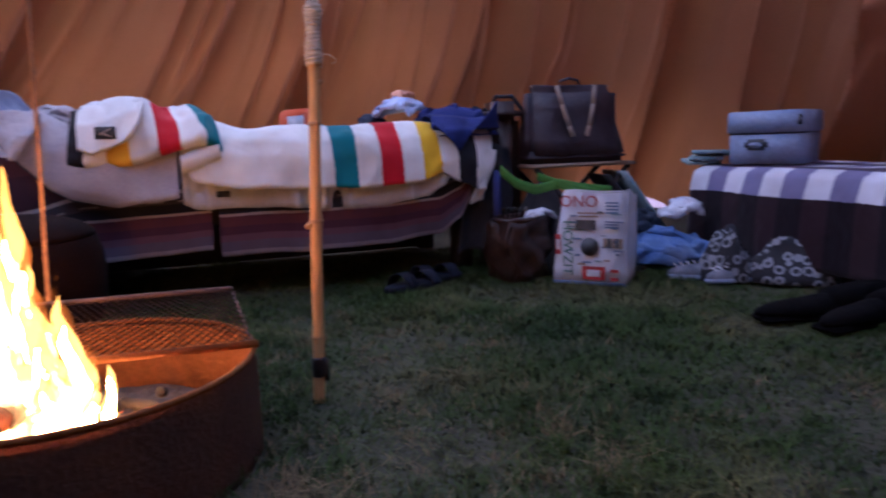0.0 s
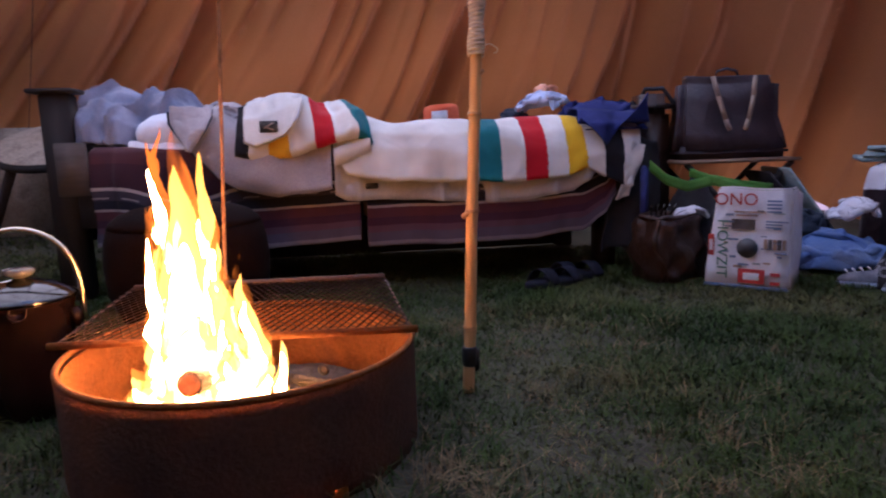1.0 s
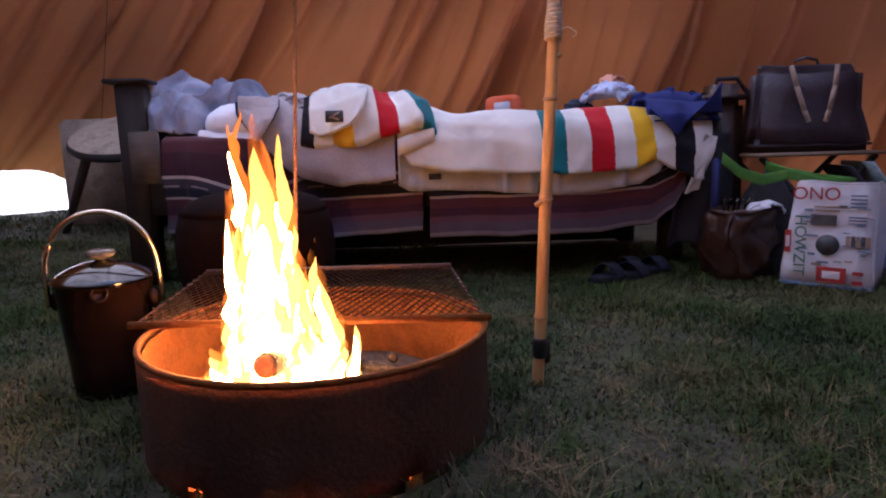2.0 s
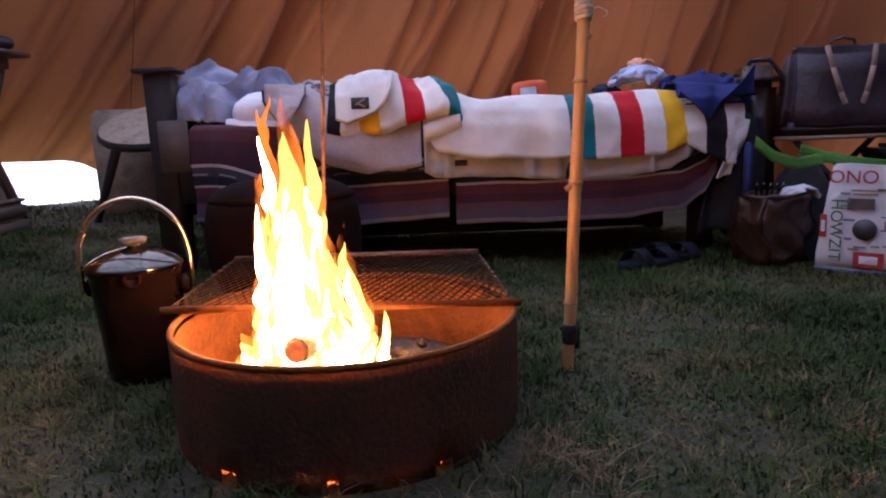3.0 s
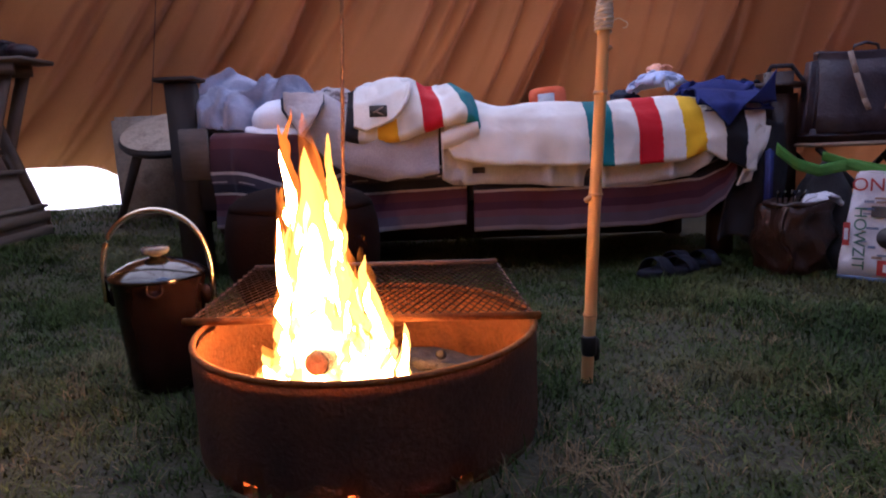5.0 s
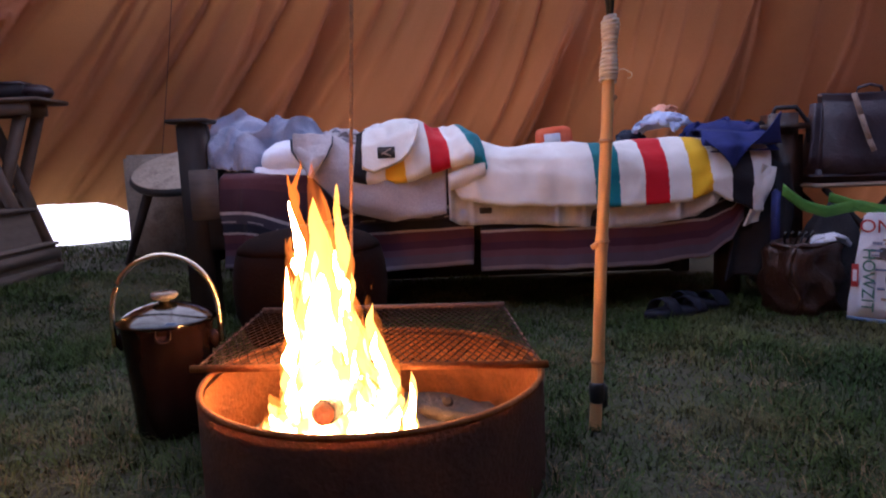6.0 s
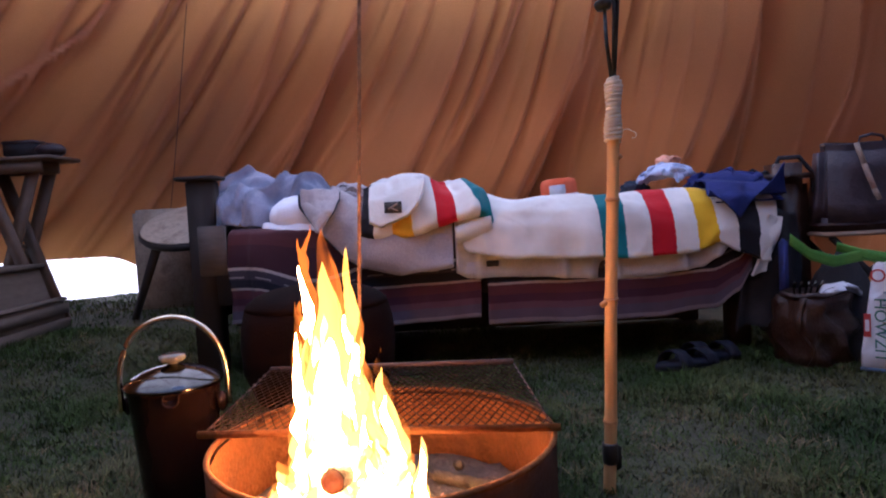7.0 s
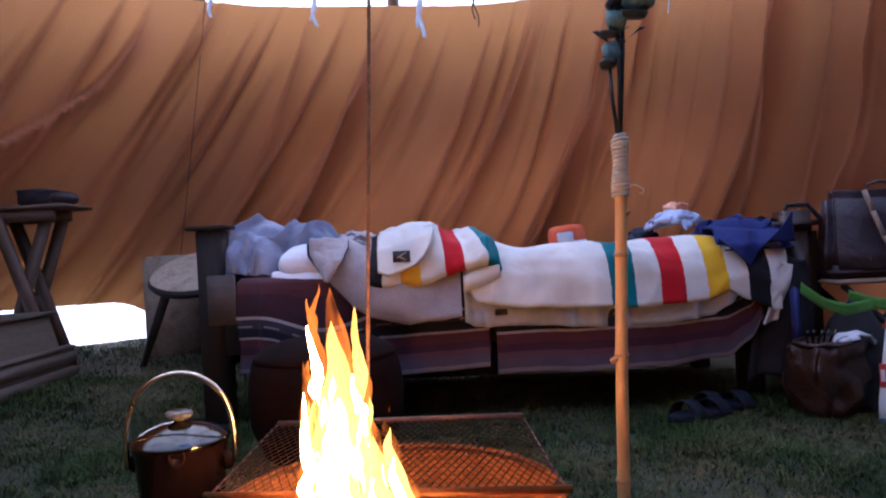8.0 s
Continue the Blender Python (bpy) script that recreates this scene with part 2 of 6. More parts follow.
M = {
    "soil": surface("soil", (0.022, 0.024, 0.013), (0.05, 0.046, 0.026), 5, 1.0, bump=0.6, grain=90, third=(0.04, 0.05, 0.02)),
    "grass": surface("grass", (0.015, 0.036, 0.006), (0.034, 0.058, 0.011), 2.2, 0.8, bump=0, grain=12, third=(0.105, 0.10, 0.04), random_amount=0.6, spec=0.2),
    "straw": surface("straw", (0.13, 0.092, 0.046), (0.21, 0.155, 0.08), 6, 0.8, bump=0, random_amount=0.4, spec=0.15),
    "liner": surface("liner_canvas", (0.37, 0.152, 0.080), (0.46, 0.20, 0.108), 1.6, 0.95, bump=0.15, grain=240, translucent=0.28, spec=0.1, glow=(0.84, 0.40, 0.12)),
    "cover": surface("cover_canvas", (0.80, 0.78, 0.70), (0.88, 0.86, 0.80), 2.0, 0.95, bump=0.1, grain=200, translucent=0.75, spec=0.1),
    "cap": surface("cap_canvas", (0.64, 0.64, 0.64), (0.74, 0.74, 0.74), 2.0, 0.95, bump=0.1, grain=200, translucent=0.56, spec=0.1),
    # One cover canvas in two: heavy blocks sun, thin tints and passes it.
    "heavy": surface("daylight_block_canvas", (0.20, 0.14, 0.09), (0.26, 0.18, 0.12), 2.0, 0.95, bump=0.1, grain=200, translucent=0.05, spec=0.1),
    "thin": surface("sun_glow_canvas", (0.50, 0.36, 0.36), (0.58, 0.42, 0.42), 2.0, 0.95, bump=0.1, grain=200, translucent=0.40, spec=0.1),
    "pole_wood": surface("pole_wood", (0.10, 0.06, 0.035), (0.22, 0.14, 0.08), 6, 0.75, stretch=(1, 1, 0.15), bump=0.3),
    "rust": surface("rusty_steel", (0.08, 0.05, 0.042), (0.15, 0.08, 0.055), 7, 0.68, metal=0.2, bump=0.35, grain=120, third=(0.20, 0.095, 0.055)),
    "rust_hot": surface("scorched_steel", (0.12, 0.044, 0.010), (0.20, 0.076, 0.017), 9, 0.75, metal=0.1, bump=0.45, grain=110, third=(0.14, 0.056, 0.02), spec=0.15),
    "iron": surface("black_iron", (0.006, 0.003, 0.003), (0.012, 0.005, 0.004), 9, 0.85, spec=0.05, metal=0.0, bump=0.25, grain=160),
    "charcoal": surface("charred_wood", (0.012, 0.01, 0.009), (0.05, 0.04, 0.035), 30, 0.95, bump=0.9, grain=70),
    "log_end": surface("split_log", (0.45, 0.30, 0.11), (0.60, 0.42, 0.17), 26, 0.85, bump=0.4, grain=120),
    "ash": surface("ash", (0.035, 0.026, 0.02), (0.11, 0.085, 0.065), 18, 1.0, bump=0.8, grain=90),
    "bamboo": surface("bamboo", (0.50, 0.27, 0.09), (0.64, 0.38, 0.15), 9, 0.42, stretch=(1, 1, 0.12), bump=0.1, grain=70, third=(0.42, 0.2, 0.07)),
    "bamboo_node": surface("bamboo_joint", (0.30, 0.15, 0.06), (0.46, 0.26, 0.11), 20, 0.55, bump=0.2),
    "twine": surface("cotton_wrapping", (0.60, 0.50, 0.36), (0.74, 0.65, 0.50), 30, 0.95, stretch=(1, 1, 8), bump=0.6, grain=60),
    "tape": surface("black_tape", (0.012, 0.012, 0.013), (0.03, 0.028, 0.028), 20, 0.4, bump=0.2),
    "patina": surface("verdigris_metal", (0.05, 0.13, 0.13), (0.16, 0.30, 0.29), 26, 0.6, metal=0.3, bump=0.4, grain=140, third=(0.04, 0.04, 0.04)),
    "dark_metal": surface("dark_flower_metal", (0.015, 0.018, 0.02), (0.05, 0.06, 0.06), 20, 0.5, metal=0.6, bump=0.3),
    "rope": surface("rope_fibre", (0.20, 0.10, 0.055), (0.34, 0.19, 0.10), 40, 0.95, bump=0.5, grain=200),
    "steel": surface("polished_steel", (0.06, 0.057, 0.055), (0.10, 0.096, 0.09), 14, 0.12, metal=1.0, bump=0.02, grain=50),
    "brass": surface("bright_handle", (0.66, 0.55, 0.38), (0.8, 0.68, 0.48), 20, 0.2, metal=1.0, bump=0.02),
    "enamel": surface("sooty_pot_side", (0.006, 0.0035, 0.004), (0.012, 0.006, 0.006), 6, 0.09, metal=0.0, bump=0.05, grain=40, third=(0.014, 0.008, 0.008), spec=0.14),
    "knob_glass": surface("cloudy_knob", (0.10, 0.10, 0.10), (0.16, 0.16, 0.155), 30, 0.1, bump=0.05),
    "dark_wood": surface("dark_stained_wood", (0.012, 0.009, 0.008), (0.028, 0.019, 0.015), 5, 0.75, stretch=(1, 1, 0.2), bump=0.3, grain=50),
    "grey_wood": surface("weathered_board", (0.065, 0.056, 0.05), (0.115, 0.097, 0.085), 5, 0.8, stretch=(0.2, 1, 1), bump=0.35, grain=60),
    "pale_wood": surface("pale_wood", (0.20, 0.13, 0.08), (0.30, 0.20, 0.12), 6, 0.6, stretch=(0.2, 1, 1), bump=0.2),
    "hide": surface("mottled_hide", (0.20, 0.155, 0.12), (0.33, 0.27, 0.21), 9, 0.9, bump=0.5, grain=70, third=(0.26, 0.2, 0.15)),
    "crate_wood": surface("grey_crate_wood", (0.07, 0.055, 0.042), (0.13, 0.10, 0.075), 4, 0.8, stretch=(1, 0.25, 1), bump=0.35, grain=50),
    "sheet": surface("white_sheet", (0.66, 0.67, 0.74), (0.76, 0.77, 0.82), 8, 0.9, bump=0.15, grain=160, spec=0.15, wrinkle=0.3),
    "blue_towel": surface("grey_blue_towel", (0.18, 0.21, 0.31), (0.30, 0.33, 0.45), 10, 0.95, bump=0.6, grain=220, sheen=0.3, spec=0.1, wrinkle=0.2),
    "grey_wool": surface("grey_wool", (0.33, 0.30, 0.32), (0.44, 0.40, 0.41), 8, 0.95, bump=0.5, grain=230, sheen=0.2, spec=0.1, wrinkle=0.15),
    "navy": surface("navy_cotton", (0.012, 0.018, 0.085), (0.025, 0.035, 0.15), 8, 0.9, bump=0.3, grain=200, spec=0.2, wrinkle=0.3),
    "light_blue": surface("light_blue_cotton", (0.36, 0.44, 0.64), (0.50, 0.57, 0.74), 9, 0.9, bump=0.3, grain=200, spec=0.2, wrinkle=0.3),
    "peach": surface("peach_cloth", (0.75, 0.30, 0.17), (0.85, 0.45, 0.30), 18, 0.9, bump=0.3, grain=200, wrinkle=0.3),
    "denim": surface("denim", (0.055, 0.11, 0.26), (0.11, 0.19, 0.40), 10, 0.9, bump=0.5, grain=260, third=(0.17, 0.24, 0.38), spec=0.15, wrinkle=0.3),
    "dark_denim": surface("dark_denim", (0.02, 0.028, 0.045), (0.05, 0.065, 0.09), 12, 0.9, bump=0.4, grain=240, spec=0.15, wrinkle=0.3),
    "off_white": surface("off_white_cloth", (0.55, 0.55, 0.60), (0.70, 0.70, 0.74), 10, 0.9, bump=0.3, grain=180, spec=0.15, wrinkle=0.3),
    "orange_felt": surface("orange_felt", (0.62, 0.10, 0.04), (0.74, 0.17, 0.08), 14, 0.9, bump=0.3, grain=200, spec=0.15),
    "leather": surface("dark_leather", (0.022, 0.014, 0.020), (0.045, 0.028, 0.035), 8, 0.5, bump=0.35, grain=110, wrinkle=0.4),
    "brown_leather": surface("brown_leather", (0.020, 0.009, 0.006), (0.055, 0.022, 0.012), 10, 0.32, bump=0.4, grain=110, wrinkle=0.5),
    "strap": surface("tan_webbing", (0.27, 0.19, 0.14), (0.38, 0.28, 0.21), 30, 0.9, bump=0.4, grain=200),
    "green_nylon": surface("bright_green_webbing", (0.06, 0.24, 0.035), (0.12, 0.36, 0.06), 12, 0.7, bump=0.3, grain=220),
    "blue_nylon": surface("blue_nylon", (0.018, 0.025, 0.13), (0.03, 0.045, 0.21), 12, 0.6, bump=0.3),
    "sack_white": surface("white_woven_plastic", (0.60, 0.64, 0.72), (0.72, 0.76, 0.84), 9, 0.4, bump=0.3, grain=200, third=(0.78, 0.80, 0.86), wrinkle=0.6),
    "teal_print": surface("teal_print", (0.02, 0.13, 0.10), (0.03, 0.19, 0.14), 20, 0.5, bump=0),
    "red_print": surface("red_print", (0.36, 0.03, 0.03), (0.46, 0.05, 0.05), 20, 0.5, bump=0),
    "black_print": surface("dark_print", (0.04, 0.045, 0.05), (0.08, 0.085, 0.09), 20, 0.5, bump=0),
    "blue_print": surface("blue_print", (0.10, 0.17, 0.30), (0.14, 0.22, 0.36), 20, 0.5, bump=0),
    "teal_card": surface("grey_teal_board", (0.20, 0.29, 0.30), (0.28, 0.37, 0.38), 8, 0.7, bump=0.1),
    "box_grey": surface("grey_blue_box", (0.20, 0.25, 0.37), (0.28, 0.34, 0.48), 7, 0.45, bump=0.1, grain=80),
    "box_dark": surface("dark_box_detail", (0.02, 0.022, 0.03), (0.045, 0.05, 0.06), 12, 0.4, bump=0.1),
    "black_cloth": surface("black_cloth", (0.010, 0.010, 0.013), (0.025, 0.023, 0.027), 9, 0.9, bump=0.4, grain=200, wrinkle=0.3),
    "boot_leather": surface("black_boot_leather", (0.002, 0.002, 0.0025), (0.006, 0.005, 0.005), 14, 0.9, bump=0.3, spec=0.08),
    "sandal": surface("dark_blue_sandal", (0.005, 0.006, 0.012), (0.013, 0.015, 0.027), 14, 0.75, bump=0.4, spec=0.2),
    "tie": surface("white_tie_tape", (0.6, 0.62, 0.66), (0.75, 0.76, 0.8), 20, 0.9, bump=0.2),
    "tie_dark": surface("brown_tie_cord", (0.10, 0.055, 0.035), (0.17, 0.1, 0.06), 20, 0.9, bump=0.2),
    "tag": surface("woven_tag", (0.02, 0.02, 0.02), (0.06, 0.05, 0.04), 60, 0.9, bump=0.2),
    "soot_mesh": surface("sooty_mesh_steel", (0.022, 0.012, 0.009), (0.05, 0.024, 0.015), 30, 0.7, metal=0.2, bump=0.2, spec=0.2),
    "table_wood": surface("brown_table_wood", (0.055, 0.034, 0.021), (0.12, 0.075, 0.045), 6, 0.6, stretch=(0.3, 1, 0.3), bump=0.3, grain=60),
    "shoe_cloth": surface("grey_shoe_cloth", (0.10, 0.11, 0.14), (0.24, 0.25, 0.29), 22, 0.9, bump=0.4, grain=200),
    "ember": ember_material(),
    "flame_core": flame_material("flame_core", (1.0, 0.44, 0.105), (1.0, 0.41, 0.09), 96.0, 1.0, 14, 0.1, 0.55),
    "flame_mid": flame_material("flame_mid", (1.0, 0.50, 0.07), (1.0, 0.34, 0.03), 1.4, 0.72, 17, 0.1, 0.6),
    "flame_edge": flame_material("flame_edge", (1.0, 0.26, 0.02), (0.9, 0.16, 0.01), 0.6, 0.22, 21, 0.1, 0.65),
}
CREAM = (0.73, 0.715, 0.68)
M["cream_wool"] = surface("cream_wool", (0.66, 0.64, 0.60), (0.75, 0.73, 0.69), 8, 0.95, bump=0.5, grain=230, spec=0.1, sheen=0.15)
M["point_blanket"] = striped("striped_white_wool", [(0, CREAM), (0.445, (0.01, 0.16, 0.19)), (0.52, CREAM), (0.60, (0.50, 0.012, 0.02)),
                             (0.672, CREAM), (0.745, (0.72, 0.42, 0.01)), (0.805, CREAM), (0.865, (0.012, 0.012, 0.016)), (0.93, CREAM)], "U")
M["point_fold"] = striped("folded_white_wool", [(0, (0.012, 0.012, 0.016)), (0.105, CREAM), (0.235, (0.72, 0.42, 0.01)), (0.40, CREAM), (0.585, (0.50, 0.012, 0.02)), (0.735, CREAM), (0.895, (0.01, 0.16, 0.19))], "U")
M["serape"] = striped("dark_striped_serape", [(0, (0.20, 0.17, 0.19)), (0.05, (0.10, 0.08, 0.11)), (0.13, (0.125, 0.062, 0.085)), (0.19, (0.075, 0.026, 0.045)), (0.26, (0.105, 0.034, 0.04)),
                      (0.345, (0.40, 0.33, 0.30)), (0.37, (0.02, 0.02, 0.03)), (0.45, (0.06, 0.05, 0.065)), (0.545, (0.45, 0.39, 0.36)), (0.575, (0.05, 0.022, 0.032)),
                      (0.80, (0.075, 0.028, 0.035))], "V", dashes=(0.47, 0.485, 9.0, (0.3, 0.27, 0.26)), fuzz=0.012)
M["under_blanket"] = surface("off_white_wool", (0.42, 0.41, 0.42), (0.58, 0.57, 0.57), 6, 0.95, bump=0.5, grain=230, spec=0.1, third=(0.48, 0.46, 0.46))
M["check"] = striped("purple_white_check", [(0, (0.022, 0.008, 0.012)), (0.225, (0.62, 0.62, 0.68)), (0.35, (0.07, 0.03, 0.07)), (0.46, (0.62, 0.62, 0.68)), (0.62, (0.07, 0.03, 0.07)), (0.75, (0.6, 0.6, 0.66))], "V")


# ---- building helpers ----
def finish(name, bm, material, parent=None, label="", smooth=True):
    me = bpy.data.meshes.new(name)
    bm.normal_update()
    bm.to_mesh(me)
    bm.free()
    for p in me.polygons:
        p.use_smooth = smooth
    me.materials.append(material)
    ob = new(name, me)
    if parent is not None:
        ob.parent = parent
    if label:
        ob["label"] = label
    return ob


def part(name, bm, material, parent, label="", smooth=True):
    """Links a bmesh as one mesh under a thing or a part."""
    return finish(name, bm, material, parent, label, smooth)


def thing(name, label, category, m=None, group="", kind=""):
    ob = new(name)
    ob.empty_display_size = 0.05
    if m is not None:
        ob.matrix_basis = m
    return tagged(ob, label, category, group, kind)


def box(sx, sy, sz, at=(0, 0, 0), bevel=0.004, m=None, bm=None, taper=1.0):
    """A bevelled box with its base centre at `at`; taper narrows its top."""
    own = bmesh.new()
    r = bmesh.ops.create_cube(own, size=1)
    for v in r["verts"]:
        k = taper if v.co.z > 0 else 1
        v.co = Vector((v.co.x * sx * k, v.co.y * sy * k, (v.co.z + 0.5) * sz))
    if bevel:
        bmesh.ops.bevel(own, geom=own.edges[:], offset=bevel, segments=2, affect="EDGES")
    t = Matrix.Translation(at)
    if m is not None:
        t = t @ m
    own.transform(t)
    if bm is None:
        return own
    tmp = bpy.data.meshes.new("tmp")
    own.to_mesh(tmp)
    own.free()
    bm.from_mesh(tmp)
    bpy.data.meshes.remove(tmp)
    return bm


def tube(points, radius, sides=8, bm=None, closed=False):
    """A round bar along points; radius is a number or one per point."""
    bm = bm or bmesh.new()
    pts = [Vector(p) for p in points]
    n = len(pts)
    rings = []
    for i, p in enumerate(pts):
        a = pts[(i - 1) % n] if (closed or i) else p
        b = pts[(i + 1) % n] if (closed or i < n - 1) else p
        d = (b - a).normalized()
        ref = Vector((0, 0, 1)) if abs(d.z) < 0.9 else Vector((1, 0, 0))
        u = d.cross(ref).normalized()
        w = u.cross(d).normalized()
        r = radius[i] if isinstance(radius, (list, tuple)) else radius
        rings.append([bm.verts.new(p + (u * math.cos(k) + w * math.sin(k)) * r) for k in (2 * math.pi * j / sides for j in range(sides))])
    for i in range(n if closed else n - 1):
        a, b = rings[i], rings[(i + 1) % n]
        for j in range(sides):
            bm.faces.new((a[j], a[(j + 1) % sides], b[(j + 1) % sides], b[j]))
    if not closed:
        bm.faces.new(rings[0][::-1])
        bm.faces.new(rings[-1])
    bmesh.ops.recalc_face_normals(bm, faces=bm.faces[:])
    return bm


def lathe(profile, sides=48, bm=None, centre=(0, 0), caps=True):
    """A turned body from (radius, height) pairs."""
    bm = bm or bmesh.new()
    rings = []
    for r, z in profile:
        rings.append([bm.verts.new((centre[0] + r * math.cos(2 * math.pi * j / sides), centre[1] + r * math.sin(2 * math.pi * j / sides), z)) for j in range(sides)])
    for a, b in zip(rings, rings[1:]):
        for j in range(sides):
            bm.faces.new((a[j], a[(j + 1) % sides], b[(j + 1) % sides], b[j]))
    if caps and profile[0][0] > 1e-4:
        bm.faces.new(rings[0][::-1])
    if caps and profile[-1][0] > 1e-4:
        bm.faces.new(rings[-1])
    bmesh.ops.remove_doubles(bm, verts=bm.verts[:], dist=1e-5)
    bmesh.ops.recalc_face_normals(bm, faces=bm.faces[:])
    return bm


def fnoise(x, y, z=0.0):
    return noise.noise(Vector((x, y, z)))


def along(profile, k):
    """The point at share k of a polyline's length."""
    pts = [Vector(p) for p in profile]
    ls = [(b - a).length for a, b in zip(pts, pts[1:])]
    d = k * sum(ls)
    for a, b, n in zip(pts, pts[1:], ls):
        if d <= n:
            return a.lerp(b, d / n)
        d -= n
    return pts[-1]


def along3(pts, k):
    """The point at share k of a bent line in space."""
    ls = [(b - a).length for a, b in zip(pts, pts[1:])]
    d = k * sum(ls)
    for a, b, n in zip(pts, pts[1:], ls):
        if d <= n:
            return a.lerp(b, d / max(n, 1e-6))
        d -= n
    return pts[-1].copy()


def sheet(fn, nu, nv, thick=0.006):
    """A cloth of some thickness from fn(u, v) -> point, with its u, v kept as UV."""
    bm = bmesh.new()
    uv = bm.loops.layers.uv.new("UVMap")
    g = [[bm.verts.new(fn(i / nu, j / nv)) for j in range(nv + 1)] for i in range(nu + 1)]
    for i in range(nu):
        for j in range(nv):
            f = bm.faces.new((g[i][j], g[i + 1][j], g[i + 1][j + 1], g[i][j + 1]))
            for lp, (a, b) in zip(f.loops, ((i, j), (i + 1, j), (i + 1, j + 1), (i, j + 1))):
                lp[uv].uv = (a / nu, b / nv)
    bm.normal_update()
    if thick:
        # a second skin below, sewn on along the hem
        hem = [x for x in bm.edges if x.is_boundary]
        skin = {v: bm.verts.new(v.co - v.normal * thick) for v in bm.verts[:]}
        for f in bm.faces[:]:
            below = bm.faces.new([skin[v] for v in reversed(f.verts)])
            for lp, old in zip(below.loops, reversed(f.loops[:])):
                lp[uv].uv = old[uv].uv
        for x in hem:
            side = x.link_loops[0]
            k, l = side.vert, side.link_loop_next.vert
            edge = bm.faces.new((l, k, skin[k], skin[l]))
            for lp, at in zip(edge.loops, (side.link_loop_next[uv].uv.copy(), side[uv].uv.copy(), side[uv].uv.copy(), side.link_loop_next[uv].uv.copy())):
                lp[uv].uv = at
    return bm


def heap(cx, cy, cz, sx, sy, sz, seed, folds=3.0, turn=0.0, tilt=0.0, n=44, ragged=0.22):
    """A crumpled cloth lying in a heap: a dome with ridged folds and an uneven hem."""
    bm = bmesh.new()
    rings, seg = n // 2, n
    rows = []
    for i in range(rings + 1):
        row = []
        r = i / rings
        for j in range(seg):
            a = 2 * math.pi * j / seg
            edge = 1 + ragged * fnoise(1.6 * math.cos(a) + seed, 1.6 * math.sin(a), seed) + 0.5 * ragged * fnoise(4 * math.cos(a), 4 * math.sin(a) + seed, 3.3)
            x, y = r * edge * math.cos(a), r * edge * math.sin(a)
            wx = x + 0.42 * fnoise(1.3 * x, 1.3 * y, seed + 7)
            wy = y + 0.42 * fnoise(1.3 * x, 1.3 * y, seed + 17)
            turn_f = 0.9 * fnoise(0.7 * x, 0.7 * y, seed + 2) + seed
            run = math.cos(turn_f) * wx + math.sin(turn_f) * wy
            ridge = (0.5 + 0.5 * math.cos(2.0 * folds * run)) ** 0.8
            cross = (0.5 + 0.5 * math.cos(1.3 * folds * (wy * math.cos(turn_f) - wx * math.sin(turn_f)) + seed)) ** 0.9
            pinch = abs(fnoise(2.2 * wx, 2.2 * wy, seed + 4))
            dome = max(0.0, 1 - r ** 2.8) ** 0.8
            h = dome * (0.48 + 0.30 * ridge + 0.18 * cross + 0.25 * pinch) + 0.02
            row.append(bm.verts.new((x * sx, y * sy, max(0.0, h) * sz)))
        rows.append(row)
    for i in range(1, rings):
        for j in range(seg):
            bm.faces.new((rows[i][j], rows[i + 1][j], rows[i + 1][(j + 1) % seg], rows[i][(j + 1) % seg]))
    mid = bm.verts.new((0, 0, rows[1][0].co.z))
    for v in rows[0]:
        bm.verts.remove(v)
    for j in range(seg):
        bm.faces.new((mid, rows[1][j], rows[1][(j + 1) % seg]))
    low = [bm.verts.new((v.co.x * 0.96, v.co.y * 0.96, 0)) for v in rows[rings]]
    for j in range(seg):
        bm.faces.new((rows[rings][j], low[j], low[(j + 1) % seg], rows[rings][(j + 1) % seg]))
    bm.faces.new(low[::-1])
    bmesh.ops.recalc_face_normals(bm, faces=bm.faces[:])
    bm.transform(pose(cx, cy, cz, tilt, 0, turn))
    return bm


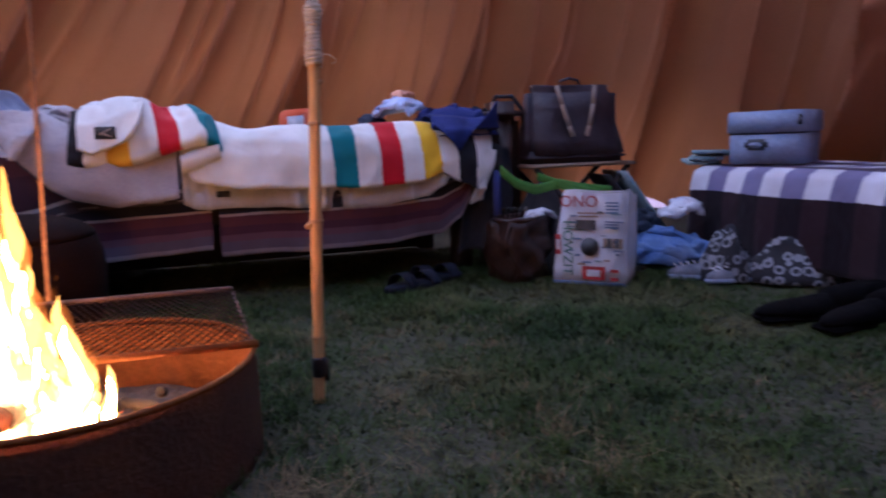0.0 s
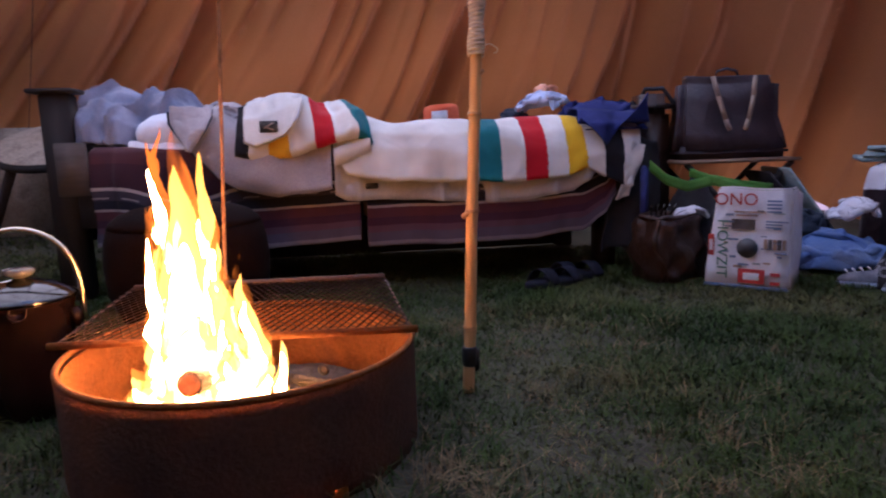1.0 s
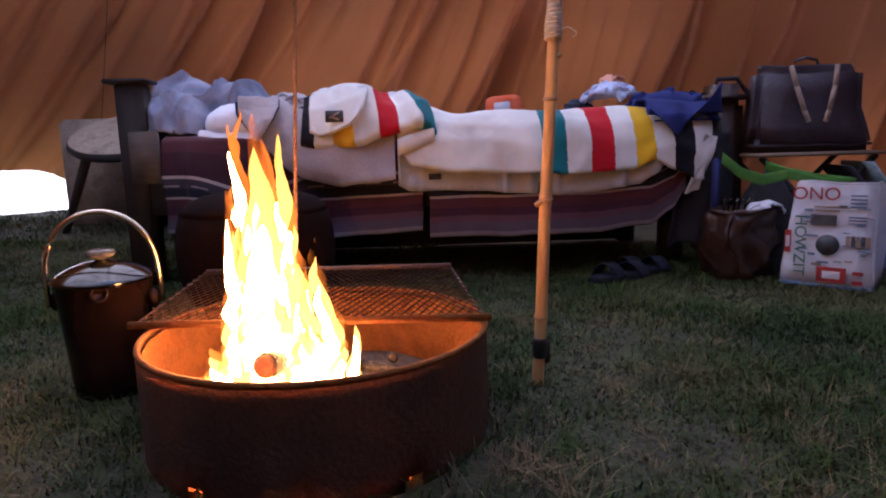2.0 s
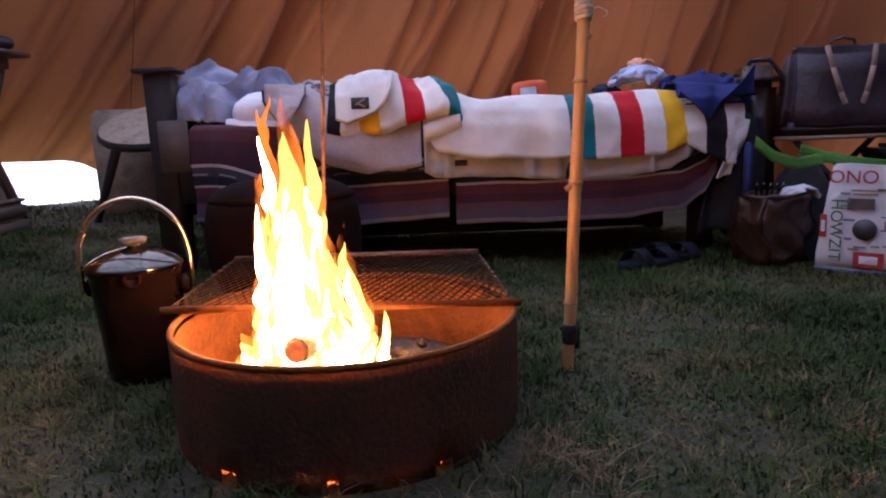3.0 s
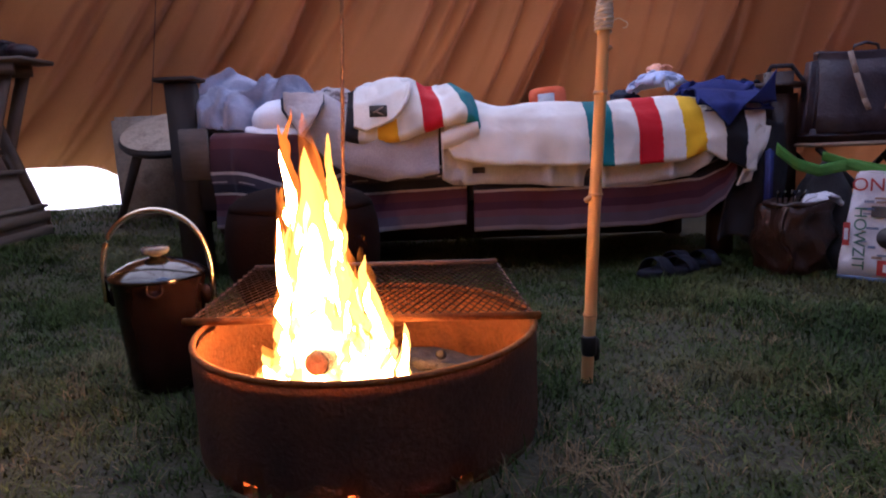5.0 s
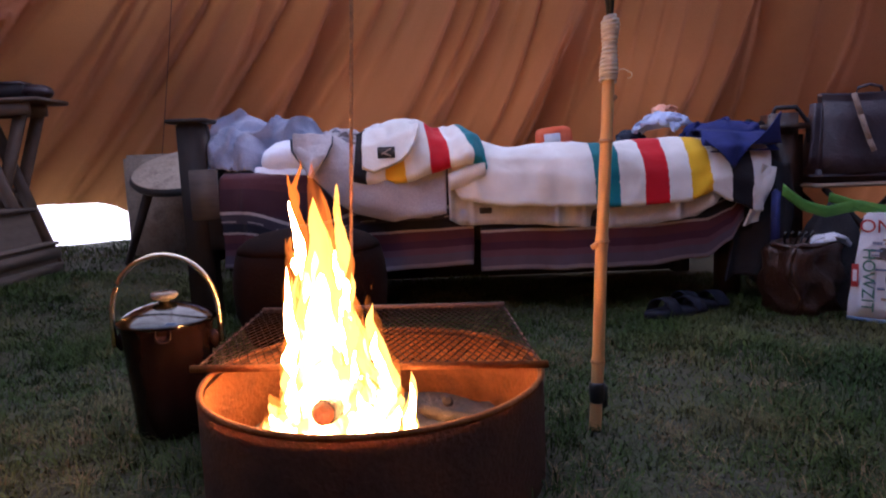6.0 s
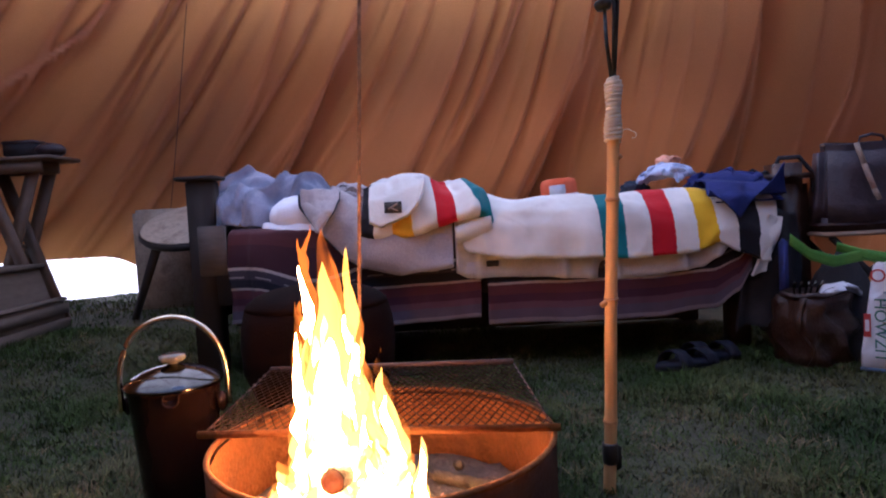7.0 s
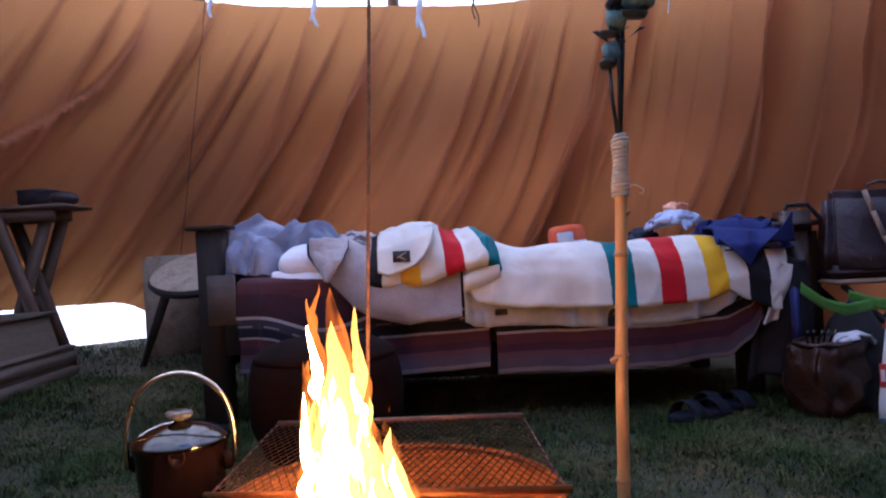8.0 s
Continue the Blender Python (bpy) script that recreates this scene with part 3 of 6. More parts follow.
def crumple(w, d, at, keep, seed, squeeze=0.55, n=34, steps=150, drop=0.10, solid=None, lift=0.0, turn=0.0, thick=0.005):
    """A cloth of w by d metres, bunched up and let fall: its threads keep their length, it rests on what lies below
    (solid(p) pushes points out) and stays within an ellipse of half-axes keep round `at`."""
    rs = np.random.RandomState(seed)
    m = max(8, int(n * d / w))
    ds = w / n
    i, j = np.meshgrid(np.arange(n + 1), np.arange(m + 1), indexing="ij")
    X, Y = (i / n - 0.5) * w, (j / m - 0.5) * d
    p = np.zeros((n + 1, m + 1, 3))
    p[..., 0], p[..., 1] = X * squeeze, Y * squeeze
    p[..., 2] = drop
    for k in range(5):
        a = rs.uniform(0, 2 * np.pi)
        f = rs.uniform(9, 24)
        ph = rs.uniform(0, 6.28)
        wave = np.sin((np.cos(a) * X + np.sin(a) * Y) * f + ph)
        p[..., 2] += 0.035 * wave
        p[..., 0] += 0.02 * np.sin((np.cos(a + 1) * X + np.sin(a + 1) * Y) * f * 0.8 + ph)
        p[..., 1] += 0.02 * np.cos((np.cos(a + 2) * X + np.sin(a + 2) * Y) * f * 0.7 + ph)
    c, s = math.cos(radians(turn)), math.sin(radians(turn))
    q = p.copy()
    q[..., 0], q[..., 1] = c * p[..., 0] - s * p[..., 1], s * p[..., 0] + c * p[..., 1]
    p = q + np.array((at[0], at[1], at[2] + lift))
    p += rs.normal(0, 0.002, p.shape)
    v = np.zeros_like(p)

    def tie(a, b, rest, stiff, only_short=False):
        dlt = b - a
        ln = np.linalg.norm(dlt, axis=-1, keepdims=True) + 1e-9
        diff = (ln - rest) / ln
        if only_short:
            diff = np.minimum(diff, 0)
        mv = 0.5 * stiff * diff * dlt
        a += mv
        b -= mv
    dy = d / m
    dg = math.hypot(ds, dy)
    for step in range(steps):
        v[..., 2] -= 0.0009
        v *= 0.93
        old = p.copy()
        p += v
        for it in range(4):
            for o in (0, 1):
                a, b = p[o:-1:2][: (n + 1 - o) // 2], p[o + 1::2]
                k = min(len(a), len(b))
                tie(a[:k], b[:k], ds, 0.95)
                a, b = p[:, o:-1:2], p[:, o + 1::2]
                k = min(a.shape[1], b.shape[1])
                tie(a[:, :k], b[:, :k], dy, 0.95)
            tie(p[:-1:2, :-1:2][: n // 2, : m // 2], p[1::2, 1::2][: n // 2, : m // 2], dg, 0.4)
            tie(p[1::2, :-1:2][: n // 2, : m // 2], p[:-1:2, 1::2][: n // 2, : m // 2], dg, 0.4)
            for o in range(4):
                a, b = p[o:-2:4], p[o + 2::4]
                k = min(len(a), len(b))
                tie(a[:k], b[:k], 2 * ds * 0.93, 0.35, True)
                a, b = p[:, o:-2:4], p[:, o + 2::4]
                k = min(a.shape[1], b.shape[1])
                tie(a[:, :k], b[:, :k], 2 * dy * 0.93, 0.35, True)
            r = np.sqrt(((p[..., 0] - at[0]) / keep[0]) ** 2 + ((p[..., 1] - at[1]) / keep[1]) ** 2)
            out = np.maximum(r, 1)[..., None]
            p[..., :2] = np.array(at[:2]) + (p[..., :2] - np.array(at[:2])) / (1 + (out - 1) * 0.25)
            if solid is not None:
                solid(p)
            else:
                # layers lie on one another: inner points are held a little above the ground
                p[..., 2] = np.maximum(p[..., 2], at[2] + 0.004)
        v = (p - old) * 0.96
    bm = bmesh.new()
    uv = bm.loops.layers.uv.new("UVMap")
    g = [[bm.verts.new(p[a, b]) for b in range(m + 1)] for a in range(n + 1)]
    for a in range(n):
        for b in range(m):
            f = bm.faces.new((g[a][b], g[a + 1][b], g[a + 1][b + 1], g[a][b + 1]))
            for lp, (x, y) in zip(f.loops, ((a, b), (a + 1, b), (a + 1, b + 1), (a, b + 1))):
                lp[uv].uv = (x / n, y / m)
    bmesh.ops.smooth_vert(bm, verts=bm.verts[:], factor=0.35, use_axis_x=True, use_axis_y=True, use_axis_z=True)
    bmesh.ops.subdivide_edges(bm, edges=bm.edges[:], cuts=1, use_grid_fill=True)
    bmesh.ops.smooth_vert(bm, verts=bm.verts[:], factor=0.5, use_axis_x=True, use_axis_y=True, use_axis_z=True)
    bm.normal_update()
    # a second skin below, sewn on along the hem
    skin = {v: bm.verts.new(v.co - v.normal * thick) for v in bm.verts[:]}
    hem = [x for x in bm.edges if x.is_boundary]
    for f in bm.faces[:]:
        bm.faces.new([skin[v] for v in reversed(f.verts)])
    for x in hem:
        k, l = x.verts
        bm.faces.new((k, l, skin[l], skin[k]))
    return bm


def mound(cx, cy, z0, sx, sy, h, floor=None):
    """What a cloth rests on: a rounded core, and the bed's top or the ground round it."""
    def push(p):
        r = ((p[..., 0] - cx) / sx) ** 2 + ((p[..., 1] - cy) / sy) ** 2
        top = z0 + h * np.sqrt(np.clip(1 - r, 0, 1))
        if floor == "bed":
            base = np.where(p[..., 1] > 2.49, z0, np.where(p[..., 1] > 2.40, np.minimum(p[..., 2], z0), z0 - 0.6))
            inside = (p[..., 1] > 2.45) & (p[..., 1] < 2.50) & (p[..., 2] < z0 - 0.02)
            p[..., 1] = np.where(inside, 2.44, p[..., 1])
        else:
            base = z0
        p[..., 2] = np.maximum(p[..., 2], np.maximum(top, base) + 0.004)
    return push


def single(name, bm, material, label, category, group="", smooth=True, kind=""):
    return tagged(finish(name, bm, material, None, "", smooth), label, category, group, kind)


def smoothstep(a, b, x):
    k = min(1.0, max(0.0, (x - a) / (b - a)))
    return k * k * (3 - 2 * k)


def ground_z(x, y):
    """The lawn climbs a little towards the tent's far side, beyond the bed's head."""
    return 0.12 * smoothstep(0.05, 1.5, -x + 0.8 * (y - 1.5) - 1.55) if math.hypot(x, y) < 30 else 0.12


# ---- ground ----
TENT_X, TENT_Y, TENT_R, LEAN = 0.1, 1.55, 3.75, 0.45


def build_ground():
    bm = bmesh.new()
    xs = [-400, -60, -12, -7] + [-5 + 0.125 * i for i in range(81)] + [7, 12, 60, 400]
    ys = [-400, -60, -12, -6] + [-3.5 + 0.125 * i for i in range(81)] + [9, 14, 60, 400]
    g = [[bm.verts.new((x, y, ground_z(x, y) + (0.012 * fnoise(2.3 * x, 2.3 * y) - 0.012 if abs(x) < 6 and abs(y) < 8 else 0))) for y in ys] for x in xs]
    for i in range(len(xs) - 1):
        for j in range(len(ys) - 1):
            bm.faces.new((g[i][j], g[i + 1][j], g[i + 1][j + 1], g[i][j + 1]))
    tagged(finish("ground", bm, M["soil"]), "trampled earth under thin grass inside the tent", "ground", kind="structure")


def blades(name, count, seed, area, lo, hi, width, material, lean, label, tufts=0, near=0.0):
    rs = np.random.RandomState(seed)
    out = []
    while len(out) < count:
        x = rs.uniform(area[0], area[1], 4000)
        y = rs.uniform(area[2], area[3], 4000)
        for a, b in zip(x, y):
            d = math.hypot(a - 0.0, b - 1.25)
            keep = 0.72 + 0.5 * fnoise(1.7 * a + seed, 1.7 * b, 2.0) + 0.4 * fnoise(6 * a, 6 * b, 9.0)
            if d < 0.31 or math.hypot(a - TENT_X, b - TENT_Y) > TENT_R + 0.3:
                continue
            if d < 0.5:
                keep -= 0.25
            if rs.rand() < keep:
                out.append((a, b))
        if len(x) == 0:
            break
    p = np.array(out[:count])
    if tufts:
        # blades gather in tufts, denser round the fire ring where near is set
        c = p[rs.choice(len(p), tufts)]
        d = np.hypot(c[:, 0], c[:, 1] - 1.25)
        c = c[rs.rand(len(c)) < np.clip(1.0 - near * (d - 0.4), 0.12, 1.0)]
        p = c[rs.randint(0, len(c), count)] + rs.normal(0, 0.016, (count, 2))
        p = p[np.hypot(p[:, 0], p[:, 1] - 1.25) > 0.315]
    z = np.array([ground_z(a, b) + 0.012 * fnoise(2.3 * a, 2.3 * b) - 0.014 for a, b in p])
    n = len(p)
    tall = np.array([0.7 + 0.7 * fnoise(2.6 * a, 2.6 * b, 5.0) for a, b in p])
    h = rs.uniform(lo, hi, n) * np.clip(tall, 0.4, 1.4)
    az = rs.uniform(0, 2 * np.pi, n)
    ln = rs.uniform(0.15, lean, n) * h
    wd = rs.uniform(0.6, 1.2, n) * width
    dx, dy = np.cos(az), np.sin(az)
    px, py = -dy, dx
    twist = rs.uniform(-0.5, 0.5, n)
    v = np.empty((n, 5, 3))
    for k, (f, up, w) in enumerate(((0, 0, 1), (0, 0, -1), (0.4, 0.62, 0.8), (0.4, 0.62, -0.8), (1.0, 0.9, 0))):
        v[:, k, 0] = p[:, 0] + dx * ln * f + px * wd * w * 0.5 + px * twist * ln * f
        v[:, k, 1] = p[:, 1] + dy * ln * f + py * wd * w * 0.5 + py * twist * ln * f
        v[:, k, 2] = z + h * up
    base = np.arange(n)[:, None] * 5
    tri = np.concatenate([base + np.array([0, 1, 3]), base + np.array([0, 3, 2]), base + np.array([2, 3, 4])], axis=1).reshape(-1)
    me = bpy.data.meshes.new(name)
    me.vertices.add(n * 5)
    me.vertices.foreach_set("co", v.reshape(-1))
    me.loops.add(len(tri))
    me.loops.foreach_set("vertex_index", tri.astype(np.int32))
    me.polygons.add(len(tri) // 3)
    me.polygons.foreach_set("loop_start", np.arange(0, len(tri), 3, dtype=np.int32))
    me.polygons.foreach_set("loop_total", np.full(len(tri) // 3, 3, dtype=np.int32))
    me.update()
    me.validate()
    me.materials.append(material)
    tagged(new(name, me), label, "grass", kind="stuff")


# ---- tent ----
def tent_point(theta, z, out=0.0):
    r = TENT_R + out - LEAN * z
    return Vector((TENT_X + r * math.sin(theta), TENT_Y + r * math.cos(theta), z))


def liner_hem(theta):
    """Height of the liner's lower edge round the tent: lifted beside the bed's head and beside the stool."""
    a = math.degrees(theta)
    lift = 0.32 * (smoothstep(-82, -70, a) - smoothstep(-40, -29, a)) + 0.15 * (smoothstep(43, 48, a) - smoothstep(50, 57, a))
    return -0.02 + lift + 0.12 * smoothstep(10, -50, a) * (1 if a > -90 else 0)


LINER_TOP = 2.2


def build_tent():
    def angle(u):
        """Finer steps over the half of the tent behind the bed."""
        if u < 0.08:
            return -180 + 105 * u / 0.08
        if u > 0.92:
            return 75 + 105 * (u - 0.92) / 0.08
        return -75 + 150 * (u - 0.08) / 0.84

    def crease(s, z, f, seed, sharp):
        """Slanting pleats: sharp on one flank, soft on the other."""
        slant = 0.72 - 0.30 * smoothstep(-1.0, 2.5, s)
        q = f * (s - slant * z) + 0.9 * fnoise(0.5 * s, 0.35 * z, seed)
        k = math.floor(q)
        w = q - k
        depth = max(0.03, 0.30 + 1.0 * math.sin(7.3 * k + seed) * math.cos(2.9 * k))
        run = smoothstep(-0.5, 0.3, math.sin(1.7 * z + 2.3 * k + seed))
        ridge = (w / sharp) ** 1.3 if w < sharp else max(0.0, 1 - (w - sharp) / (0.6 - sharp)) ** 1.6
        return ridge * depth * (0.35 + 0.65 * run)

    def liner(u, v):
        th = radians(angle(u))
        lo = liner_hem(th) if abs(th) < 3.1 else 0.0
        z = lo + (LINER_TOP - lo) * v
        s = th * 3.4
        calm = 0.10 + 0.90 * smoothstep(LINER_TOP, 1.75, z)
        fold = (0.42 * crease(s, z, 1.5, 1.0, 0.045) + 0.24 * crease(s + 0.21, z, 2.9, 5.0, 0.07) + 0.10 * crease(s + 0.4, z, 5.3, 9.0, 0.12) + 0.012 * abs(fnoise(6 * (s - 0.5 * z), 0.8 * z, 3.0))) * calm
        scallop = 0.03 * math.sin(s * 2.6) * smoothstep(1.5, 2.2, z)
        return tent_point(th, z - scallop * 0.4, -fold + 0.03 * fnoise(0.8 * s, 0.9 * z, 2.0))
    bm = sheet(liner, 1150, 64, 0)
    tagged(finish("wall_liner", bm, M["liner"]), "tan canvas tent lining hanging in slanting folds", "tent wall", kind="structure")

    def cover(z0, z1):
        def fn(u, v):
            th = radians(-180 + 360 * u)
            return tent_point(th, z0 + (z1 - z0) * v, 0.42 + 0.015 * math.sin(24 * th))
        return fn
    def arc(a0, a1, z0, z1):
        def fn(u, v):
            th = radians(a0 + (a1 - a0) * u)
            return tent_point(th, z0 + (z1 - z0) * v, 0.42 + 0.015 * math.sin(24 * th))
        return fn
    # Cover panels, mostly unseen: thin where the lining should glow, heavy to block daylight.
    white, tan, stout = "thin white cloth skirt of the tipi, bright with daylight", "thin tan canvas panel of the tipi, placed to let sun glow through", "heavy tan canvas of the tipi cover, placed to block daylight"
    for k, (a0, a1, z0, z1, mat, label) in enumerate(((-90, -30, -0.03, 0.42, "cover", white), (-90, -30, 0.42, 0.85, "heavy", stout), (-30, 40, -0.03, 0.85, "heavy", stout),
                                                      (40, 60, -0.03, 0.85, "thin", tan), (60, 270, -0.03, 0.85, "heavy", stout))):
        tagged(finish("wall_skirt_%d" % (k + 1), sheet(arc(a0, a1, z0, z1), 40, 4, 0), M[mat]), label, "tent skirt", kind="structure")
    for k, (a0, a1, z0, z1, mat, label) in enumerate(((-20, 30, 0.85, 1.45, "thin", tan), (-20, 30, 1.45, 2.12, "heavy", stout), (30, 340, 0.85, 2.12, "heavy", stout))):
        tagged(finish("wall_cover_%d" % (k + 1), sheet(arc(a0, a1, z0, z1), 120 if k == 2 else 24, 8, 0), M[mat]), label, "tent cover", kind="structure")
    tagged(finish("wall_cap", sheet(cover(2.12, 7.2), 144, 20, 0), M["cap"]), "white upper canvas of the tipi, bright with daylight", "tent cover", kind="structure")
    first = None
    for k in range(15):
        th = radians(-180 + 24 * k + 5)
        a, b = tent_point(th, 0.0, 0.27), tent_point(th, 6.4, 0.27)
        if first is None:
            bm = tube([(0, 0, -0.05), (0, 0, 2.3), (0, 0, 4.6), (0, 0, 7.0)], [0.045, 0.04, 0.034, 0.026], 10)
            first = single("tent_pole", bm, M["pole_wood"], "slender peeled wooden tipi pole leaning inward", "tent pole", "poles of the tent")
            first.matrix_basis = Matrix.Translation(a) @ (b - a).to_track_quat("Z", "Y").to_matrix().to_4x4()
        else:
            copy_thing(first, Matrix.Translation(a) @ (b - a).to_track_quat("Z", "Y").to_matrix().to_4x4())
    # seams sewn between the liner's panels
    for k, a in enumerate((-33,)):
        pts = []
        for i in range(26):
            z = 0.55 + (LINER_TOP - 0.58) * i / 25
            th = radians(a + 1.5 * (z - 1))
            pts.append(tent_point(th, z, -0.075 - 0.01 * math.sin(3 * z)))
        tagged(finish("trim_seam_%d" % (k + 1), tube(pts, 0.0026, 6), M["tie_dark"]), "dark stitched seam cord down the lining", "seam", kind="structure")


def build_ties():
    for k, (a, n, mat, wide) in enumerate(((-30.5, 0.16, "tie", 0.022), (-17.6, 0.17, "tie", 0.024), (-3.6, 0.24, "tie", 0.026), (3.8, 0.20, "tie_dark", 0.01), (28.0, 0.3, "tie", 0.008))):
        top = tent_point(radians(a), LINER_TOP, -0.05)
        bm = bmesh.new()
        for s, d in ((-1, 0.72), (1, 1.0)):
            def strip(u, v, s=s, d=d):
                z = top.z + 0.03 - n * d * v * 1.05
                return Vector((top.x + (u - 0.5) * wide + s * 0.010 * v + 0.012 * math.sin(5 * v + k + s), top.y - 0.02 - 0.01 * s * v, z))
            one = sheet(strip, 2, 12, 0.002)
            tmp = bpy.data.meshes.new("tmp")
            one.to_mesh(tmp)
            one.free()
            bm.from_mesh(tmp)
            bpy.data.meshes.remove(tmp)
        single("tie_tape", bm, M[mat], "pale cotton tie hanging from the lining's top edge" if mat == "tie" else "thin brown cord hanging from the lining's top edge", "tie", "ties of the lining")


# ---- fire ----
RING = (0.0, 1.25)
RING_R, RING_H = 0.309, 0.18


def build_fire_ring():
    ring = thing("fire_ring", "round rusty steel fire ring on the grass with vent holes", "fire ring", pose(RING[0], RING[1], 0))
    seg, t = 120, 0.006
    notch = {13, 14, 43, 44, 60, 79, 80, 90, 100, 101}
    zs = [-0.01, 0.012, 0.06, 0.11, RING_H - 0.006, RING_H]
    bm = bmesh.new()
    def wall(r):
        return [[bm.verts.new(((r + 0.0022 * fnoise(5 * math.cos(a), 5 * math.sin(a), 3 * z)) * math.cos(a), (r + 0.0022 * fnoise(5 * math.cos(a), 5 * math.sin(a), 3 * z)) * math.sin(a), z)) for z in zs] for a in (2 * math.pi * j / seg for j in range(seg))]
    o = wall(RING_R)
    for j in range(seg):
        a, b = o[j], o[(j + 1) % seg]
        for k in range(len(zs) - 1):
            if k == 0 and j in notch:
                continue
            bm.faces.new((a[k], b[k], b[k + 1], a[k + 1]))
    bmesh.ops.solidify(bm, geom=bm.faces[:], thickness=t)
    part("ring_wall", bm, M["rust"], ring)
    part("rim", tube([((RING_R - 0.003) * math.cos(a), (RING_R - 0.003) * math.sin(a), RING_H) for a in (2 * math.pi * j / 96 for j in range(96))], 0.0055, 8, closed=True), M["rust_hot"], ring, "scorched rolled rim")
    part("inner_lining", lathe([(RING_R - 0.011, 0.03), (RING_R - 0.011, RING_H - 0.008)], 96, caps=False), M["rust_hot"], ring, "heat-scorched inside face of the ring")
    # ash and embers
    bm = bmesh.new()
    for_r = 22
    rows = [[bm.verts.new((0.29 * i / for_r * math.cos(a), 0.29 * i / for_r * math.sin(a), 0.035 + 0.035 * max(0, 1 - (i / for_r) ** 2) + 0.014 * fnoise(14 * i / for_r * math.cos(a), 14 * i / for_r * math.sin(a), 1))) for a in (2 * math.pi * j / 60 for j in range(60))] for i in range(1, for_r + 1)]
    for i in range(for_r - 1):
        for j in range(60):
            bm.faces.new((rows[i][j], rows[i + 1][j], rows[i + 1][(j + 1) % 60], rows[i][(j + 1) % 60]))
    bm.faces.new(rows[0])
    ash = single("ash_bed", bm, M["ash"], "grey ash and soot lying inside the fire ring", "ash")
    ash.matrix_basis = pose(RING[0], RING[1], 0)
    rnd = random.Random(5)
    bm = bmesh.new()
    for k in range(60):
        a, r = rnd.uniform(0, 6.28), 0.2 * rnd.random() ** 0.6
        s = rnd.uniform(0.008, 0.022)
        x, y = RING[0] - 0.05 + r * math.cos(a), RING[1] - 0.06 + r * math.sin(a) * 0.8
        box(s * rnd.uniform(0.8, 1.8), s, s * 0.8, (x, y, 0.066 - 0.2 * r * r + 0.006 * rnd.random()), 0.003, pose(0, 0, 0, rnd.uniform(-30, 30), rnd.uniform(-30, 30), rnd.uniform(0, 180)), bm)
    for a in (-118, -126, -92, -88, -70, -60):
        x, y = RING[0] + 0.293 * math.cos(radians(a)), RING[1] + 0.293 * math.sin(radians(a))
        box(0.03, 0.016, 0.016, (x, y, 0.0), 0.004, pose(0, 0, 0, 10, 14, a + 90), bm)
    single("embers", bm, M["ember"], "glowing orange embers scattered over the ash", "embers", kind="stuff")


def log(length, r, m, label, seed, mat="charcoal"):
    ob = thing("firewood_log", label, "log", m, "logs in the fire")
    pts, rad = [], []
    for i in range(13):
        k = i / 12
        pts.append((0.006 * fnoise(3 * k, seed), 0.006 * fnoise(3 * k, seed + 5), (k - 0.5) * length))
        rad.append(r * (1 + 0.12 * fnoise(5 * k, seed, 3)))
    part("bark", tube(pts, rad, 14), M[mat], ob)
    for s in (-1, 1):
        part("cut_end", lathe([(0.0001, 0), (r * 0.5, 0.0015), (r * 0.9, 0.001), (r * 0.93, -0.002)], 20), M["log_end"], ob, "pale sawn end").matrix_basis = pose(pts[0 if s < 0 else -1][0], pts[0 if s < 0 else -1][1], s * (length / 2 + 0.001), 0 if s > 0 else 180)
    return ob


def aim(a, b):
    a, b = Vector(a), Vector(b)
    return Matrix.Translation((a + b) / 2) @ (b - a).to_track_quat("Z", "Y").to_matrix().to_4x4()


def build_logs():
    def between(a, b, r, label, seed):
        log((Vector(b) - Vector(a)).length, r, aim(a, b), label, seed)
    between((-0.045, 1.38, 0.09), (-0.068, 1.105, 0.155), 0.021, "half-burnt log with its sawn end showing, in the flames", 1)
    between((-0.16, 1.12, 0.085), (0.02, 1.33, 0.12), 0.022, "charred log lying across the fire", 2)
    between((-0.06, 1.07, 0.085), (0.06, 1.25, 0.10), 0.018, "charred split log among the embers", 3)
    between((0.06, 1.34, 0.07), (0.23, 1.24, 0.068), 0.014, "black burnt-out branch lying on the ash", 4)
    between((0.03, 1.15, 0.075), (0.17, 1.13, 0.07), 0.013, "black burnt-out branch lying on the ash", 5)
    bm = bmesh.new()
    bmesh.ops.create_icosphere(bm, subdivisions=2, radius=0.012)
    for v in bm.verts:
        v.co *= 1 + 0.25 * fnoise(90 * v.co.x, 90 * v.co.y, 90 * v.co.z)
    bm.transform(pose(0.13, 1.345, 0.082))
    single("charcoal_lump", bm, M["charcoal"], "small black lump of charcoal on the ash", "charcoal")


